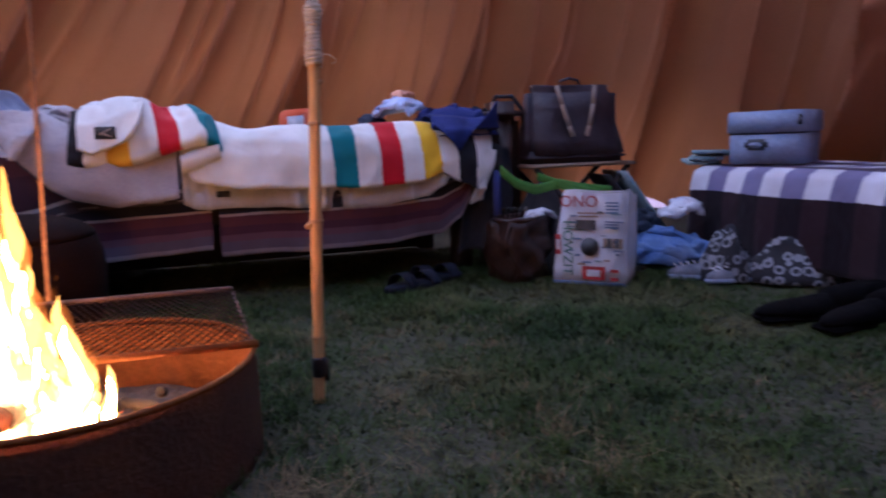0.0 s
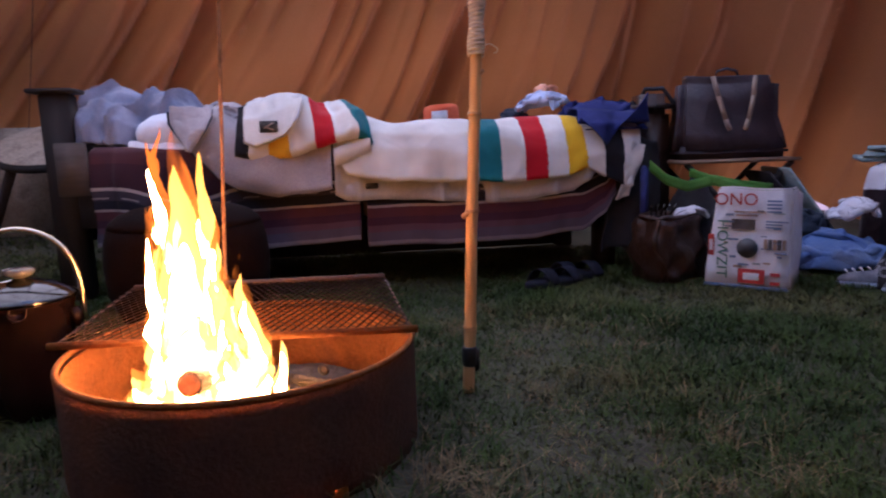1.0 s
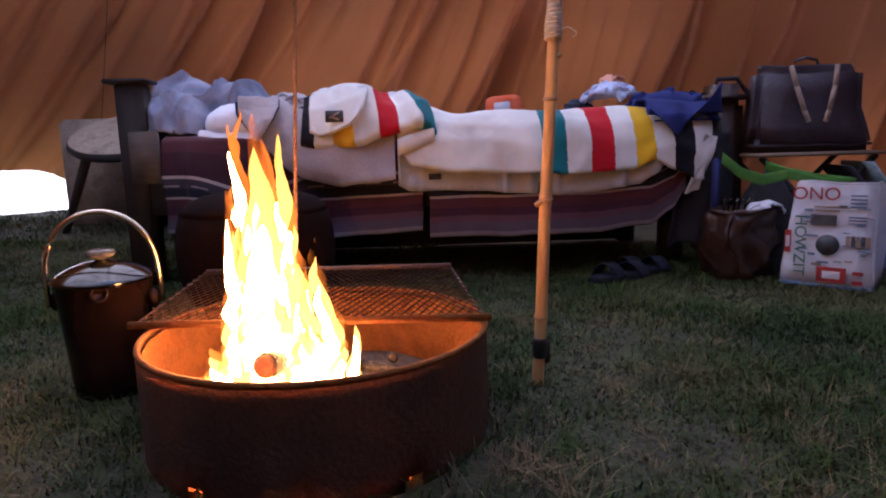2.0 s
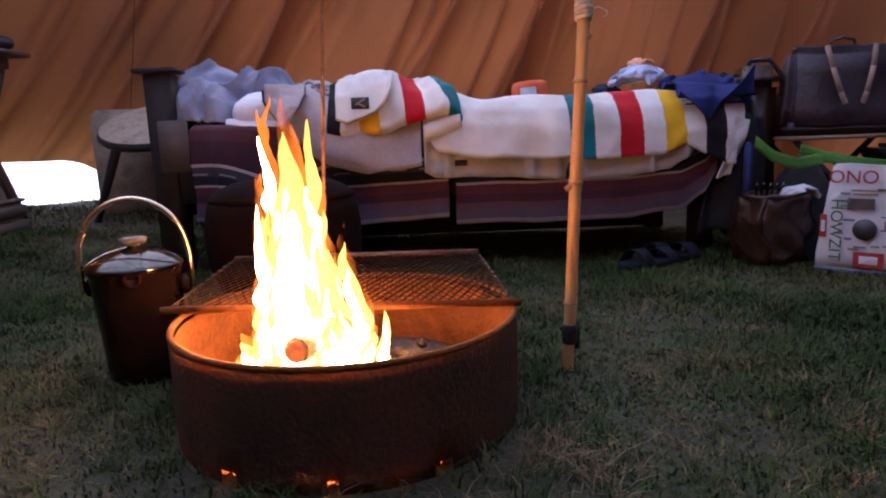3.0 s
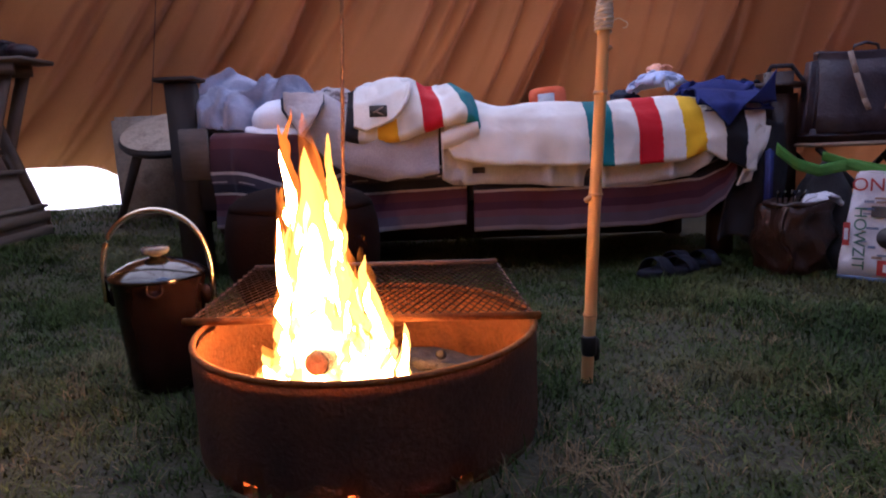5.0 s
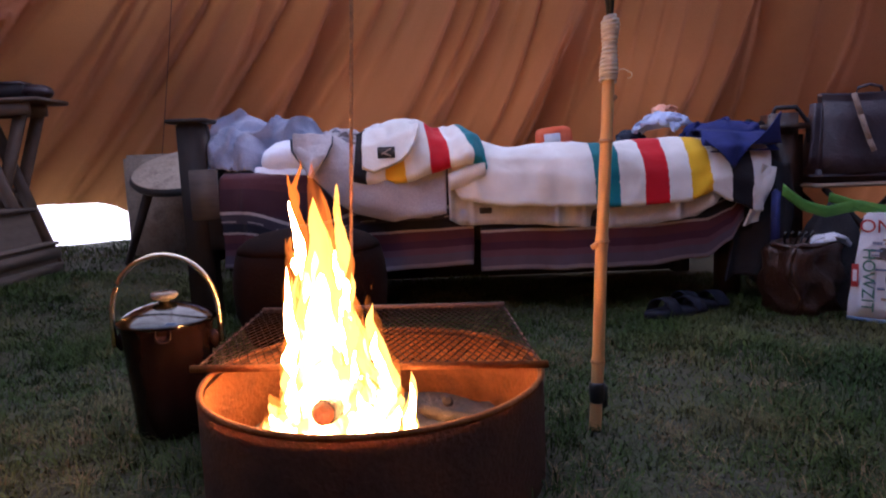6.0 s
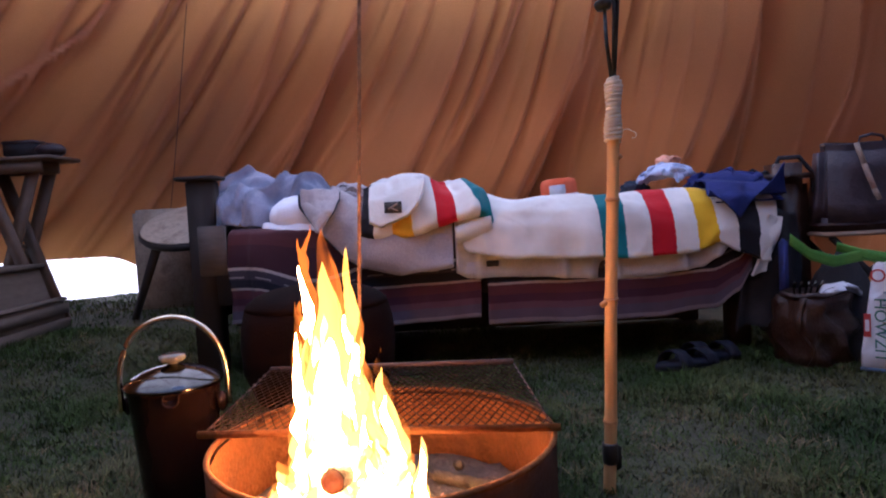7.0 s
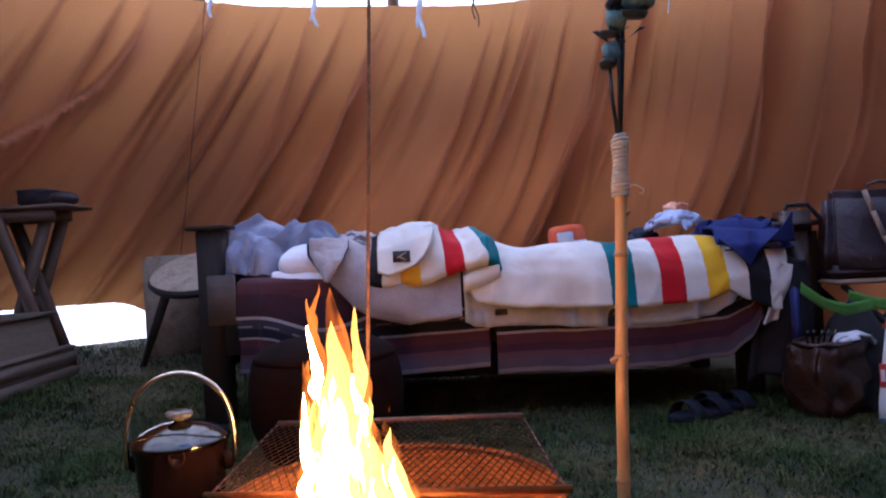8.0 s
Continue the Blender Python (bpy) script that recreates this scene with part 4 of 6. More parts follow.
def tongue(cx, cy, z0, h, w, seed, bend=0.3, n=30, sides=22, tip=1.0, torn=False):
    """One lick of flame: a torn, twisting tongue that tapers to a tip."""
    bm = bmesh.new()
    rows = []
    for i in range(n + 1):
        k = i / n
        r = w * (0.55 + 0.75 * k ** 0.4 * (1 - k) ** 0.35) * (1 - k) ** (0.62 * tip) + 0.0006
        if torn:
            r *= smoothstep(-0.02, 0.4, k)
        ox = bend * w * (fnoise(1.7 * k, seed, 1.0) * 2.2 * k + 0.6 * fnoise(4.5 * k, seed, 8.0) * k)
        oy = bend * w * (fnoise(1.7 * k, seed, 4.0) * 1.6 * k)
        row = []
        for j in range(sides):
            a = 2 * math.pi * j / sides
            f = 1 + 0.55 * fnoise(1.4 * math.cos(a) + seed, 1.4 * math.sin(a), 4.2 * k) + 0.34 * fnoise(3 * math.cos(a), 3 * math.sin(a) + seed, 7 * k)
            row.append(bm.verts.new((cx + ox + r * f * math.cos(a), cy + oy + 0.7 * r * f * math.sin(a), z0 + h * k + 0.02 * k * fnoise(3 * math.cos(a), seed, 2))))
        rows.append(row)
    for a, b in zip(rows, rows[1:]):
        for j in range(sides):
            bm.faces.new((a[j], a[(j + 1) % sides], b[(j + 1) % sides], b[j]))
    bm.faces.new(rows[0][::-1])
    bm.faces.new(rows[-1])
    return bm


def build_flames():
    f = thing("fire", "tall bright yellow-white flames rising from burning logs", "fire")
    cx, cy = RING[0] - 0.06, RING[1] - 0.09
    rnd = random.Random(12)
    tongues = [(-0.020, 0.0, 0.36, 0.046, 1), (0.030, 0.01, 0.25, 0.040, 8), (-0.062, 0.0, 0.15, 0.036, 2), (0.068, 0.0, 0.15, 0.034, 3),
               (-0.100, -0.02, 0.07, 0.022, 11), (0.100, -0.02, 0.075, 0.020, 12), (-0.045, 0.03, 0.24, 0.030, 15), (0.050, -0.03, 0.11, 0.030, 17),
               (-0.03, -0.03, 0.13, 0.034, 19), (0.0, 0.01, 0.16, 0.060, 23), (-0.122, 0.01, 0.035, 0.016, 25), (0.085, 0.03, 0.20, 0.020, 27)]
    for dx, dy, h, w, seed in tongues:
        part("flame_core", tongue(cx + dx, cy + dy, 0.068, 0.96 * h, 0.88 * w, seed, 0.72), M["flame_core"], f)
        part("flame_body", tongue(cx + dx, cy + dy + 0.006, 0.070, 1.20 * h, 1.22 * w, seed, 0.70), M["flame_mid"], f)
        part("flame_tip", tongue(cx + dx, cy + dy + 0.010, 0.075, 1.34 * h, 1.26 * w, seed, 0.68), M["flame_edge"], f)
    # licks that tear off the sides of the tall flame
    for k in range(14):
        z = 0.10 + 0.27 * (k / 13) ** 1.1
        half = 0.075 * (1 - (z - 0.10) / 0.42) + 0.006
        side = -1 if k % 2 else 1
        x = cx - 0.010 + side * half * rnd.uniform(0.7, 1.0)
        h, w = rnd.uniform(0.08, 0.15), rnd.uniform(0.009, 0.015)
        part("flame_lick", tongue(x, cy + rnd.uniform(-0.02, 0.02), z, h, w, 40 + k, 0.9, torn=True), M["flame_core" if k % 3 else "flame_mid"], f)
        part("flame_tip", tongue(x, cy + 0.004, z, 1.35 * h, 1.3 * w, 40 + k, 0.85, torn=True), M["flame_edge" if k % 3 else "flame_mid"], f)
    part("flame_wisp", tongue(cx - 0.045, cy, 0.46, 0.10, 0.010, 71, 1.2, torn=True), M["flame_edge"], f)
    part("flame_body", tongue(cx + 0.130, cy + 0.01, 0.066, 0.10, 0.012, 6, 0.6), M["flame_core"], f)
    part("flame_body", tongue(cx + 0.130, cy + 0.014, 0.066, 0.12, 0.016, 6, 0.6), M["flame_mid"], f)


def build_grate():
    c = ((-0.335, 1.245), (0.305, 1.205), (0.272, 1.722), (-0.358, 1.755))
    g = thing("cooking_grate", "rusty expanded-metal cooking grate lying across the fire ring", "grate")
    z = RING_H + 0.0075
    def at(u, v):
        a = Vector(c[0]).lerp(Vector(c[1]), u)
        b = Vector(c[3]).lerp(Vector(c[2]), u)
        p = a.lerp(b, v)
        return Vector((p.x, p.y, z + 0.006 + 0.004 * math.sin(3 * u + 2 * v)))
    def bar(a, b, h, w):
        d = b - a
        m = Matrix.Translation((a + b) / 2 - Vector((0, 0, 0.005))) @ pose(0, 0, 0, 0, 0, math.degrees(math.atan2(d.y, d.x)))
        q = box(d.length, w, h, (0, 0, 0), 0.0015)
        q.transform(m)
        return q
    part("front_bar", bar(at(-0.012, 0), at(1.015, 0), 0.013, 0.008), M["rust_hot"], g, "scorched front bar")
    part("back_bar", bar(at(0.0, 1), at(1, 1), 0.012, 0.012), M["rust"], g)
    part("side_bar", bar(at(0, 0.01), at(0, 0.99), 0.004, 0.004), M["rust"], g)
    part("side_bar", bar(at(1, 0.01), at(1, 0.99), 0.004, 0.004), M["rust"], g)
    bm = bmesh.new()
    nx, ny = 19, 11
    # wavy strands that touch in diamonds, as in expanded metal
    for row in range(ny + 1):
        for s in (-1, 1):
            pts = []
            for i in range(nx * 2 + 1):
                u, v = i / (nx * 2), (row + 0.5 * s * (1 if i % 2 else -1) * 0.94 ) / ny
                if not 0 <= v <= 1:
                    v = min(1, max(0, v))
                pts.append(at(u, v))
            if s == 1 and row == ny:
                continue
            tube(pts, 0.0015, 4, bm)
    part("wire_mesh", bm, M["soot_mesh"], g, "diamond-shaped rusty steel mesh", False)


# ---- round the fire ----
def build_coffee_pot():
    p = thing("coffee_pot", "tall sooty metal coffee pot with shiny lid, standing on grass", "pot", pose(-0.475, 1.455, 0.0, 0, 0, 0))
    part("body", lathe([(0.070, 0.0), (0.076, 0.004), (0.080, 0.06), (0.087, 0.15), (0.093, 0.225), (0.096, 0.236), (0.098, 0.240), (0.096, 0.244), (0.088, 0.244)], 56), M["enamel"], p)
    part("lid", lathe([(0.101, 0.242), (0.102, 0.247), (0.098, 0.251), (0.085, 0.260), (0.062, 0.272), (0.035, 0.280), (0.014, 0.283), (0.012, 0.287)], 56), M["steel"], p, "domed polished steel lid")
    part("knob", lathe([(0.012, 0.283), (0.012, 0.288), (0.026, 0.292), (0.029, 0.297), (0.028, 0.304), (0.022, 0.307), (0.0001, 0.307)], 32), M["knob_glass"], p, "cloudy glass knob")
    part("spout", lathe([(0.017, 0), (0.018, 0.010), (0.016, 0.014), (0.013, 0.012), (0.012, 0.004), (0.0001, 0.003)], 24), M["enamel"], p).matrix_basis = pose(0.030, -0.086, 0.228, 70, 0, 18)
    pts = []
    for i in range(33):
        a = math.pi * i / 32
        pts.append((-0.113 * math.cos(a), 0.0, 0.235 + 0.150 * math.sin(a) ** 0.8))
    part("bail_handle", tube([(-0.113, 0, 0.19), *pts, (0.113, 0, 0.19)], 0.0062, 10), M["brass"], p, "bright arched bail handle").matrix_basis = pose(0, 0, 0, 0, 0, 6)
    for s in (-1, 1):
        part("ear", box(0.02, 0.022, 0.04, (s * 0.1, 0, 0.18), 0.004), M["enamel"], p)


def build_cauldron():
    p = thing("iron_pot", "big round black iron pot behind the grate, on grass", "pot", pose(-0.285, 2.02, 0.0, 0, 0, 0))
    part("body", lathe([(0.10, 0.02), (0.15, 0.025), (0.19, 0.06), (0.222, 0.14), (0.228, 0.22), (0.222, 0.28), (0.212, 0.32), (0.205, 0.325), (0.195, 0.30), (0.20, 0.2), (0.15, 0.05), (0.0001, 0.04)], 56), M["iron"], p)
    part("lid", lathe([(0.211, 0.324), (0.205, 0.338), (0.18, 0.358), (0.14, 0.373), (0.08, 0.384), (0.0001, 0.388)], 48), M["iron"], p)
    for k in range(3):
        a = 2.1 * k + 0.5
        part("foot", tube([(0.13 * math.cos(a), 0.13 * math.sin(a), 0.04), (0.15 * math.cos(a), 0.15 * math.sin(a), -0.005)], [0.018, 0.012], 10), M["iron"], p)


def build_stake():
    base, top = Vector((0.4335, 1.405, -0.04)), Vector((0.476, 1.405, 0.83))
    s = thing("bamboo_stake", "bamboo cane stake planted upright in the grass", "stake")
    def at(z):
        return base.lerp(top, (z - base.z) / (top.z - base.z))
    pts, rad = [], []
    zs = [-0.04 + 0.011 * i for i in range(69)]
    nodes = (0.135, 0.385, 0.585)
    for z in zs:
        near = min(abs(z - n) for n in nodes)
        pts.append(at(z) + Vector((0.0018 * fnoise(4 * z, 1), 0, 0)))
        rad.append(0.0128 - 0.0018 * z + 0.0020 * max(0, 1 - near / 0.012))
    part("cane", tube(pts, rad, 18), M["bamboo"], s)
    for n in nodes:
        q = at(n)
        part("cane_joint", lathe([(0.0128, -0.004), (0.0150, -0.001), (0.0150, 0.001), (0.0128, 0.004)], 18), M["bamboo_node"], s).matrix_basis = Matrix.Translation(q)
    part("twig_stub", tube([at(0.385), at(0.378) + Vector((-0.022, -0.008, -0.004))], [0.007, 0.0055], 10), M["bamboo_node"], s)
    part("twig_stub", tube([at(0.66), at(0.665) + Vector((0.017, -0.006, 0.006))], [0.006, 0.004], 10), M["bamboo_node"], s)
    part("black_tape", lathe([(0.0145, 0.048), (0.016, 0.051), (0.016, 0.088), (0.0145, 0.091)], 20), M["tape"], s, "band of black tape").matrix_basis = Matrix.Translation(at(0.09) - Vector((0, 0, 0.09)))
    part("tape_tail", box(0.014, 0.012, 0.05, at(0.055) + Vector((0.016, 0, -0.02)), 0.003), M["tape"], s)
    bm = bmesh.new()
    wraps = []
    for i in range(230):
        k = i / 229
        z = 0.70 + 0.125 * k
        a = 2 * math.pi * 15 * k
        r = 0.0132 + 0.0018 * math.sin(9 * k) - (0.006 * max(0, (k - 0.9) / 0.1))
        wraps.append(at(z) + Vector((r * math.cos(a), r * math.sin(a), 0)))
    tube(wraps, 0.0044, 6, bm)
    part("cotton_wrap", bm, M["twine"], s, "cream cotton cord wound round the cane's top")
    loop = [at(0.712) + Vector((0.013 + 0.024 * k, -0.012, 0.004 + 0.006 * math.sin(math.pi * k))) for k in (i / 10 for i in range(11))]
    loop += [loop[-1] + Vector((0.006 * math.sin(a), 0, 0.006 * math.cos(a) - 0.006)) for a in (0.4 * i for i in range(1, 10))]
    part("loose_cord", tube(loop, 0.0011, 6), M["twine"], s)
    # metal flowers stuck into the cane's top
    f = thing("metal_flower_spray", "verdigris metal flower stems stuck into the bamboo's top", "ornament")
    t = at(0.80)
    stems = ((0.012, 0.0, 1.20), (0.020, 0.01, 1.24), (-0.002, -0.01, 1.10), (-0.012, 0.0, 0.99))
    for k, (dx, dy, z1) in enumerate(stems):
        top_k = Vector((t.x + 0.008 + dx * 1.6, t.y + dy, z1))
        mid = t.lerp(top_k, 0.5) + Vector((0.004 * (-1) ** k, 0, 0))
        part("stem", tube([t, mid, top_k], [0.0045, 0.004, 0.0032], 8), M["dark_metal"], f)
    for (x, y, z, r, tilt) in ((t.x + 0.034, t.y - 0.01, 1.055, 0.034, 12), (t.x + 0.018, t.y, 1.083, 0.030, -14), (t.x + 0.05, t.y + 0.01, 1.12, 0.03, 8), (t.x - 0.010, t.y - 0.004, 1.022, 0.021, 14), (t.x - 0.014, t.y - 0.004, 0.962, 0.018, -12)):
        part("flower_head", lathe([(0.004, -0.004), (r * 0.8, -0.002), (r, 0.008), (r * 0.9, 0.011), (r * 0.5, 0.005), (0.004, 0.002)], 22), M["dark_metal"], f).matrix_basis = pose(x, y, z, tilt, tilt * 0.4, 0)
        part("petal_cup", lathe([(r * 0.55, 0.012), (r * 0.95, 0.022), (r * 1.05, 0.045), (r * 0.98, 0.046), (r * 0.85, 0.024), (r * 0.45, 0.014)], 14), M["patina"], f, "verdigris petal cup").matrix_basis = pose(x + 0.012, y, z, tilt, tilt * 0.4, 0)
    for (x, z, n) in ((-0.016, 1.010, 2), (0.026, 1.008, 2)):
        for i in range(n):
            a = 2 * math.pi * i / n + z * 9
            leaf = bmesh.new()
            vs = [leaf.verts.new(c) for c in ((0, 0, 0), (0.012, 0.010, 0.006), (0.028, 0.009, 0.014), (0.042, 0, 0.010), (0.028, -0.009, 0.008), (0.012, -0.010, 0.002))]
            leaf.faces.new(vs)
            bmesh.ops.solidify(leaf, geom=leaf.faces[:], thickness=0.0016)
            part("petal", leaf, M["patina" if i % 2 else "dark_metal"], f).matrix_basis = pose(t.x + x * 0.8 + 0.004, t.y - 0.004, z + 0.006 * (i % 3), 10 * i, -25 + 14 * i, math.degrees(a))


def build_rope():
    """A twisted rope that hangs over the fire from the poles' crossing."""
    x, y = -0.067, 1.5
    bm = bmesh.new()
    for s in range(3):
        pts = []
        for i in range(560):
            z = 0.25 + 4.6 * i / 559
            a = 2 * math.pi * (i / 5.6) + 2.094 * s
            pts.append((x + 0.06 * (z - 0.474) + 0.0024 * math.cos(a), y + 0.0024 * math.sin(a), z))
        tube(pts, 0.0023, 5, bm)
    single("hanging_rope", bm, M["rope"], "thin twisted brown rope hanging from the tent's top", "rope")


# ---- the bed ----
def build_bed():
    b = thing("bed", "long dark wooden bench bed with a mattress", "bed")
    for y in (2.62, 3.28):
        part("post", box(0.10, 0.09, 0.75, (-0.845, y, 0.0), 0.006), M["dark_wood"], b)
    part("headboard", box(0.045, 0.62, 0.40, (-0.85, 2.95, 0.20), 0.005), M["dark_wood"], b)
    part("post_cap", box(0.155, 0.13, 0.016, (-0.85, 2.62, 0.752), 0.004), M["dark_wood"], b)
    part("post_cap", box(0.155, 0.13, 0.016, (-0.85, 3.28, 0.752), 0.004), M["dark_wood"], b)
    part("end_board", box(0.10, 0.03, 0.185, (-0.768, 2.485, 0.39), 0.004), M["grey_wood"], b, "short weathered grey end board")
    part("side_rail", box(2.06, 0.035, 0.14, (0.25, 2.545, 0.27), 0.004), M["dark_wood"], b)
    part("back_rail", box(2.06, 0.035, 0.14, (0.25, 3.30, 0.27), 0.004), M["dark_wood"], b)
    part("bed_base", box(2.04, 0.72, 0.03, (0.25, 2.92, 0.36), 0.004), M["dark_wood"], b)
    for y in (2.70, 3.28):
        part("leg", box(0.08, 0.08, 0.42, (1.225, y, 0.0), 0.006), M["dark_wood"], b)
        part("leg", box(0.07, 0.07, 0.30, (-0.70, y, 0.0), 0.006), M["dark_wood"], b)
    part("foot_board", box(0.045, 0.7, 0.30, (1.275, 2.95, 0.27), 0.005), M["dark_wood"], b)
    # Added board behind the bed that keeps the space below it dark.
    part("shade_board", box(2.04, 0.025, 0.27, (0.25, 3.335, 0.0), 0.004), M["dark_wood"], b)
    mat = bmesh.new()
    box(2.0, 0.74, 0.15, (0.245, 2.905, 0.39), 0.045, None, mat)
    part("mattress", mat, M["sheet"], b, "white sheeted mattress")


def table(pairs, k):
    """Smooth reading of (key, value...) rows at k."""
    if k <= pairs[0][0]:
        return pairs[0][1:]
    for a, b in zip(pairs, pairs[1:]):
        if k <= b[0]:
            q = (k - a[0]) / (b[0] - a[0])
            q = 0.5 * q + 0.5 * q * q * (3 - 2 * q)
            return tuple(x + (y - x) * q for x, y in zip(a[1:], b[1:]))
    return pairs[-1][1:]


def serape(x0, x1, hems, seed, label, dip=0.0):
    """Woven blanket whose side hangs over the bed's edge; hems gives the hem's height along it."""
    def fn(u, v):
        x = x0 + (x1 - x0) * u
        hem = table(hems, x)[0] + 0.008 * fnoise(5 * u, seed)
        if v > 0.92:
            p = along(((2.95, 0.553), (2.56, 0.556), (2.525, 0.545)), 1 - (v - 0.92) / 0.08 * 0.75)
            yy, zz = p.x, p.y
        else:
            w = v / 0.92
            zz = hem + (0.545 - hem) * w
            zz -= dip * smoothstep(0.10, 0.34, u) * math.sin(math.pi * w) * smoothstep(0.6, 0.35, u)
            yy = 2.497 + 0.028 * w ** 6
        tuck = 0.022 * smoothstep(0.0, 0.015, u - 0.085) * smoothstep(0.4, 0.1, u) if dip else 0.0
        wave = 0.022 * fnoise(3.4 * u + seed, 1.2 * v, seed) + 0.012 * fnoise(11 * u, 2.5 * v, seed + 2) - tuck
        return Vector((x + 0.012 * fnoise(2 * v, seed), yy + wave * (1 - v) ** 0.5 - 0.012, zz + (0.006 * fnoise(7 * u, 3 * v, seed) if v > 0.92 else 0)))
    single("serape_blanket", sheet(fn, 110, 44, 0.005), M["serape"], label, "blanket", "serape blankets on the bed")


def build_bedding():
    serape(-0.715, 0.212, ((-0.72, 0.205), (-0.4, 0.180), (-0.155, 0.170), (0.2, 0.186)), 1.0, "dark maroon striped woven serape hanging over the bed's edge", 0.05)
    serape(0.240, 1.195, ((0.24, 0.158), (0.865, 0.156), (1.06, 0.182), (1.15, 0.240), (1.195, 0.315)), 4.0, "dark purple striped woven serape hanging over the bed's edge")

    # pillow and rumpled towels at the bed's head
    bm = bmesh.new()
    bmesh.ops.create_uvsphere(bm, u_segments=40, v_segments=22, radius=1)
    for v in bm.verts:
        x, y, z = v.co
        sx = math.copysign(abs(x) ** 0.6, x)
        sy = math.copysign(abs(y) ** 0.6, y)
        v.co = Vector((sx * 0.145, sy * 0.13, z * 0.065 * (1 + 0.15 * fnoise(4 * x, 4 * y)) + 0.006 * fnoise(9 * x, 9 * y)))
    bm.transform(pose(-0.45, 2.68, 0.605, 12, 0, 4))
    single("pillow", bm, M["sheet"], "plump white pillow on the bed's head", "pillow")

    def bed_sheet(u, v):
        x = -0.60 + 0.39 * u
        p = along(((2.9, 0.556), (2.58, 0.560), (2.535 + 0.03 * (1 - u), 0.556), (2.50 + 0.05 * (1 - u) ** 2, 0.535)), 1 - v)
        return Vector((x, p.x + 0.006 * fnoise(8 * u, 2 * v), p.y + 0.010 * fnoise(6 * u, 3 * v, 3) + 0.012 * (1 - u)))
    single("bed_sheet", sheet(bed_sheet, 40, 30, 0.003), M["sheet"], "rumpled white bed sheet hanging over the mattress edge", "sheet")

    # one towel lies along the back over folded linen, another hangs down in front of it
    def long_towel(u, v):
        x = -0.815 + 0.43 * u + 0.012 * fnoise(4 * v, 2.0)
        top = 0.80 - 0.035 * u + 0.016 * fnoise(5 * u, 7.0)
        p = along(((3.06, 0.57), (2.96, 0.68), (2.89, top - 0.03), (2.83, top), (2.77, top - 0.025), (2.735, 0.72), (2.725, 0.665 - 0.02 * u)), 1 - v)
        run = 9 * u - 5 * v + 2.2 * fnoise(2.2 * u, 2.0 * v, 5.0)
        q = 0.034 * (1 - abs(math.sin(run))) ** 3 + 0.035 * fnoise(2.6 * u + 3 * v, 2.2 * v - 2 * u, 5.0) + 0.006 * fnoise(9 * u - 9 * v, 7 * v, 1.0)
        return Vector((x, p.x - 0.8 * q, p.y + q - 0.008 - 0.05 * smoothstep(0.85, 1.0, u)))
    single("towel", sheet(long_towel, 70, 60, 0.010), M["blue_towel"], "long grey-blue towel thrown across the pillows", "towel", "towels on the bed")

    def hung_towel(u, v):
        w = 1 - v
        x = -0.79 + 0.20 * u - 0.03 * w + 0.03 * w * u
        top = 0.735 - 0.035 * u ** 2
        p = along(((2.84, 0.66), (2.77, top - 0.01), (2.71, top), (2.655, top - 0.035), (2.61, 0.65), (2.585, 0.60), (2.572, 0.568)), w)
        ends = smoothstep(0.75, 1.0, u) * 0.07 + smoothstep(0.16, 0.0, u) * 0.03
        run = 8 * u * (1.2 - 0.5 * w) + 2.5 * w * w + 1.8 * fnoise(2 * u, 2 * v, 9.0)
        q = 0.040 * (1 - abs(math.sin(run))) ** 3 * smoothstep(0.15, 0.6, w) + 0.030 * fnoise(3.2 * u + 4.0 * v, 1.6 * v - u, 9.0) + 0.006 * fnoise(9 * u + 7 * v, 6 * v, 4.0)
        return Vector((x, p.x + ends - q, max(0.566, p.y + 0.5 * q - 0.4 * ends)))
    single("towel", sheet(hung_towel, 50, 60, 0.009), M["blue_towel"], "grey-blue towel crumpled at the bed's head", "towel", "towels on the bed")
    single("robe", crumple(0.5, 0.46, (-0.30, 2.80, 0.57), (0.17, 0.16), 13, 0.55, solid=mound(-0.30, 2.82, 0.56, 0.14, 0.12, 0.15, "bed"), lift=0.15, thick=0.008), M["grey_wool"], "grey wool robe bunched up on the bed", "robe")

    # grey blanket whose edge runs from the pillow down over the bed's side
    EDGE = ((0.0, -0.455, 2.60, 0.672), (0.10, -0.450, 2.59, 0.630), (0.22, -0.400, 2.54, 0.564), (0.32, -0.348, 2.475, 0.508), (0.46, -0.268, 2.455, 0.432),
            (0.57, -0.205, 2.450, 0.394), (0.74, -0.067, 2.450, 0.364), (0.88, 0.034, 2.450, 0.370), (1.0, 0.122, 2.452, 0.383))

    def grey(u, v):
        e = Vector(table(EDGE, u))
        back = Vector((-0.40 + 0.53 * u, 2.80, 0.665 - 0.07 * u))
        low = smoothstep(0.18, 0.45, u)
        crest = Vector((0.7 * back.x + 0.3 * e.x, 2.62 - 0.06 * low, 0.690 - 0.075 * low))
        lip = Vector((0.3 * back.x + 0.7 * e.x, e.y + 0.035, max(e.z + 0.012, 0.60 - 0.02 * low)))
        q = along3((back, crest, lip, e), v)
        p = (q + along3((back, crest, lip, e), max(0, v - 0.07)) + along3((back, crest, lip, e), min(1, v + 0.07))) / 3 if v < 1 else q
        wave = 0.016 * math.sin(9 * v - 7 * u + 2) * v + 0.014 * fnoise(5 * u, 5 * v, 2) + 0.012 * math.sin(14 * u + 3 * v) * v * v
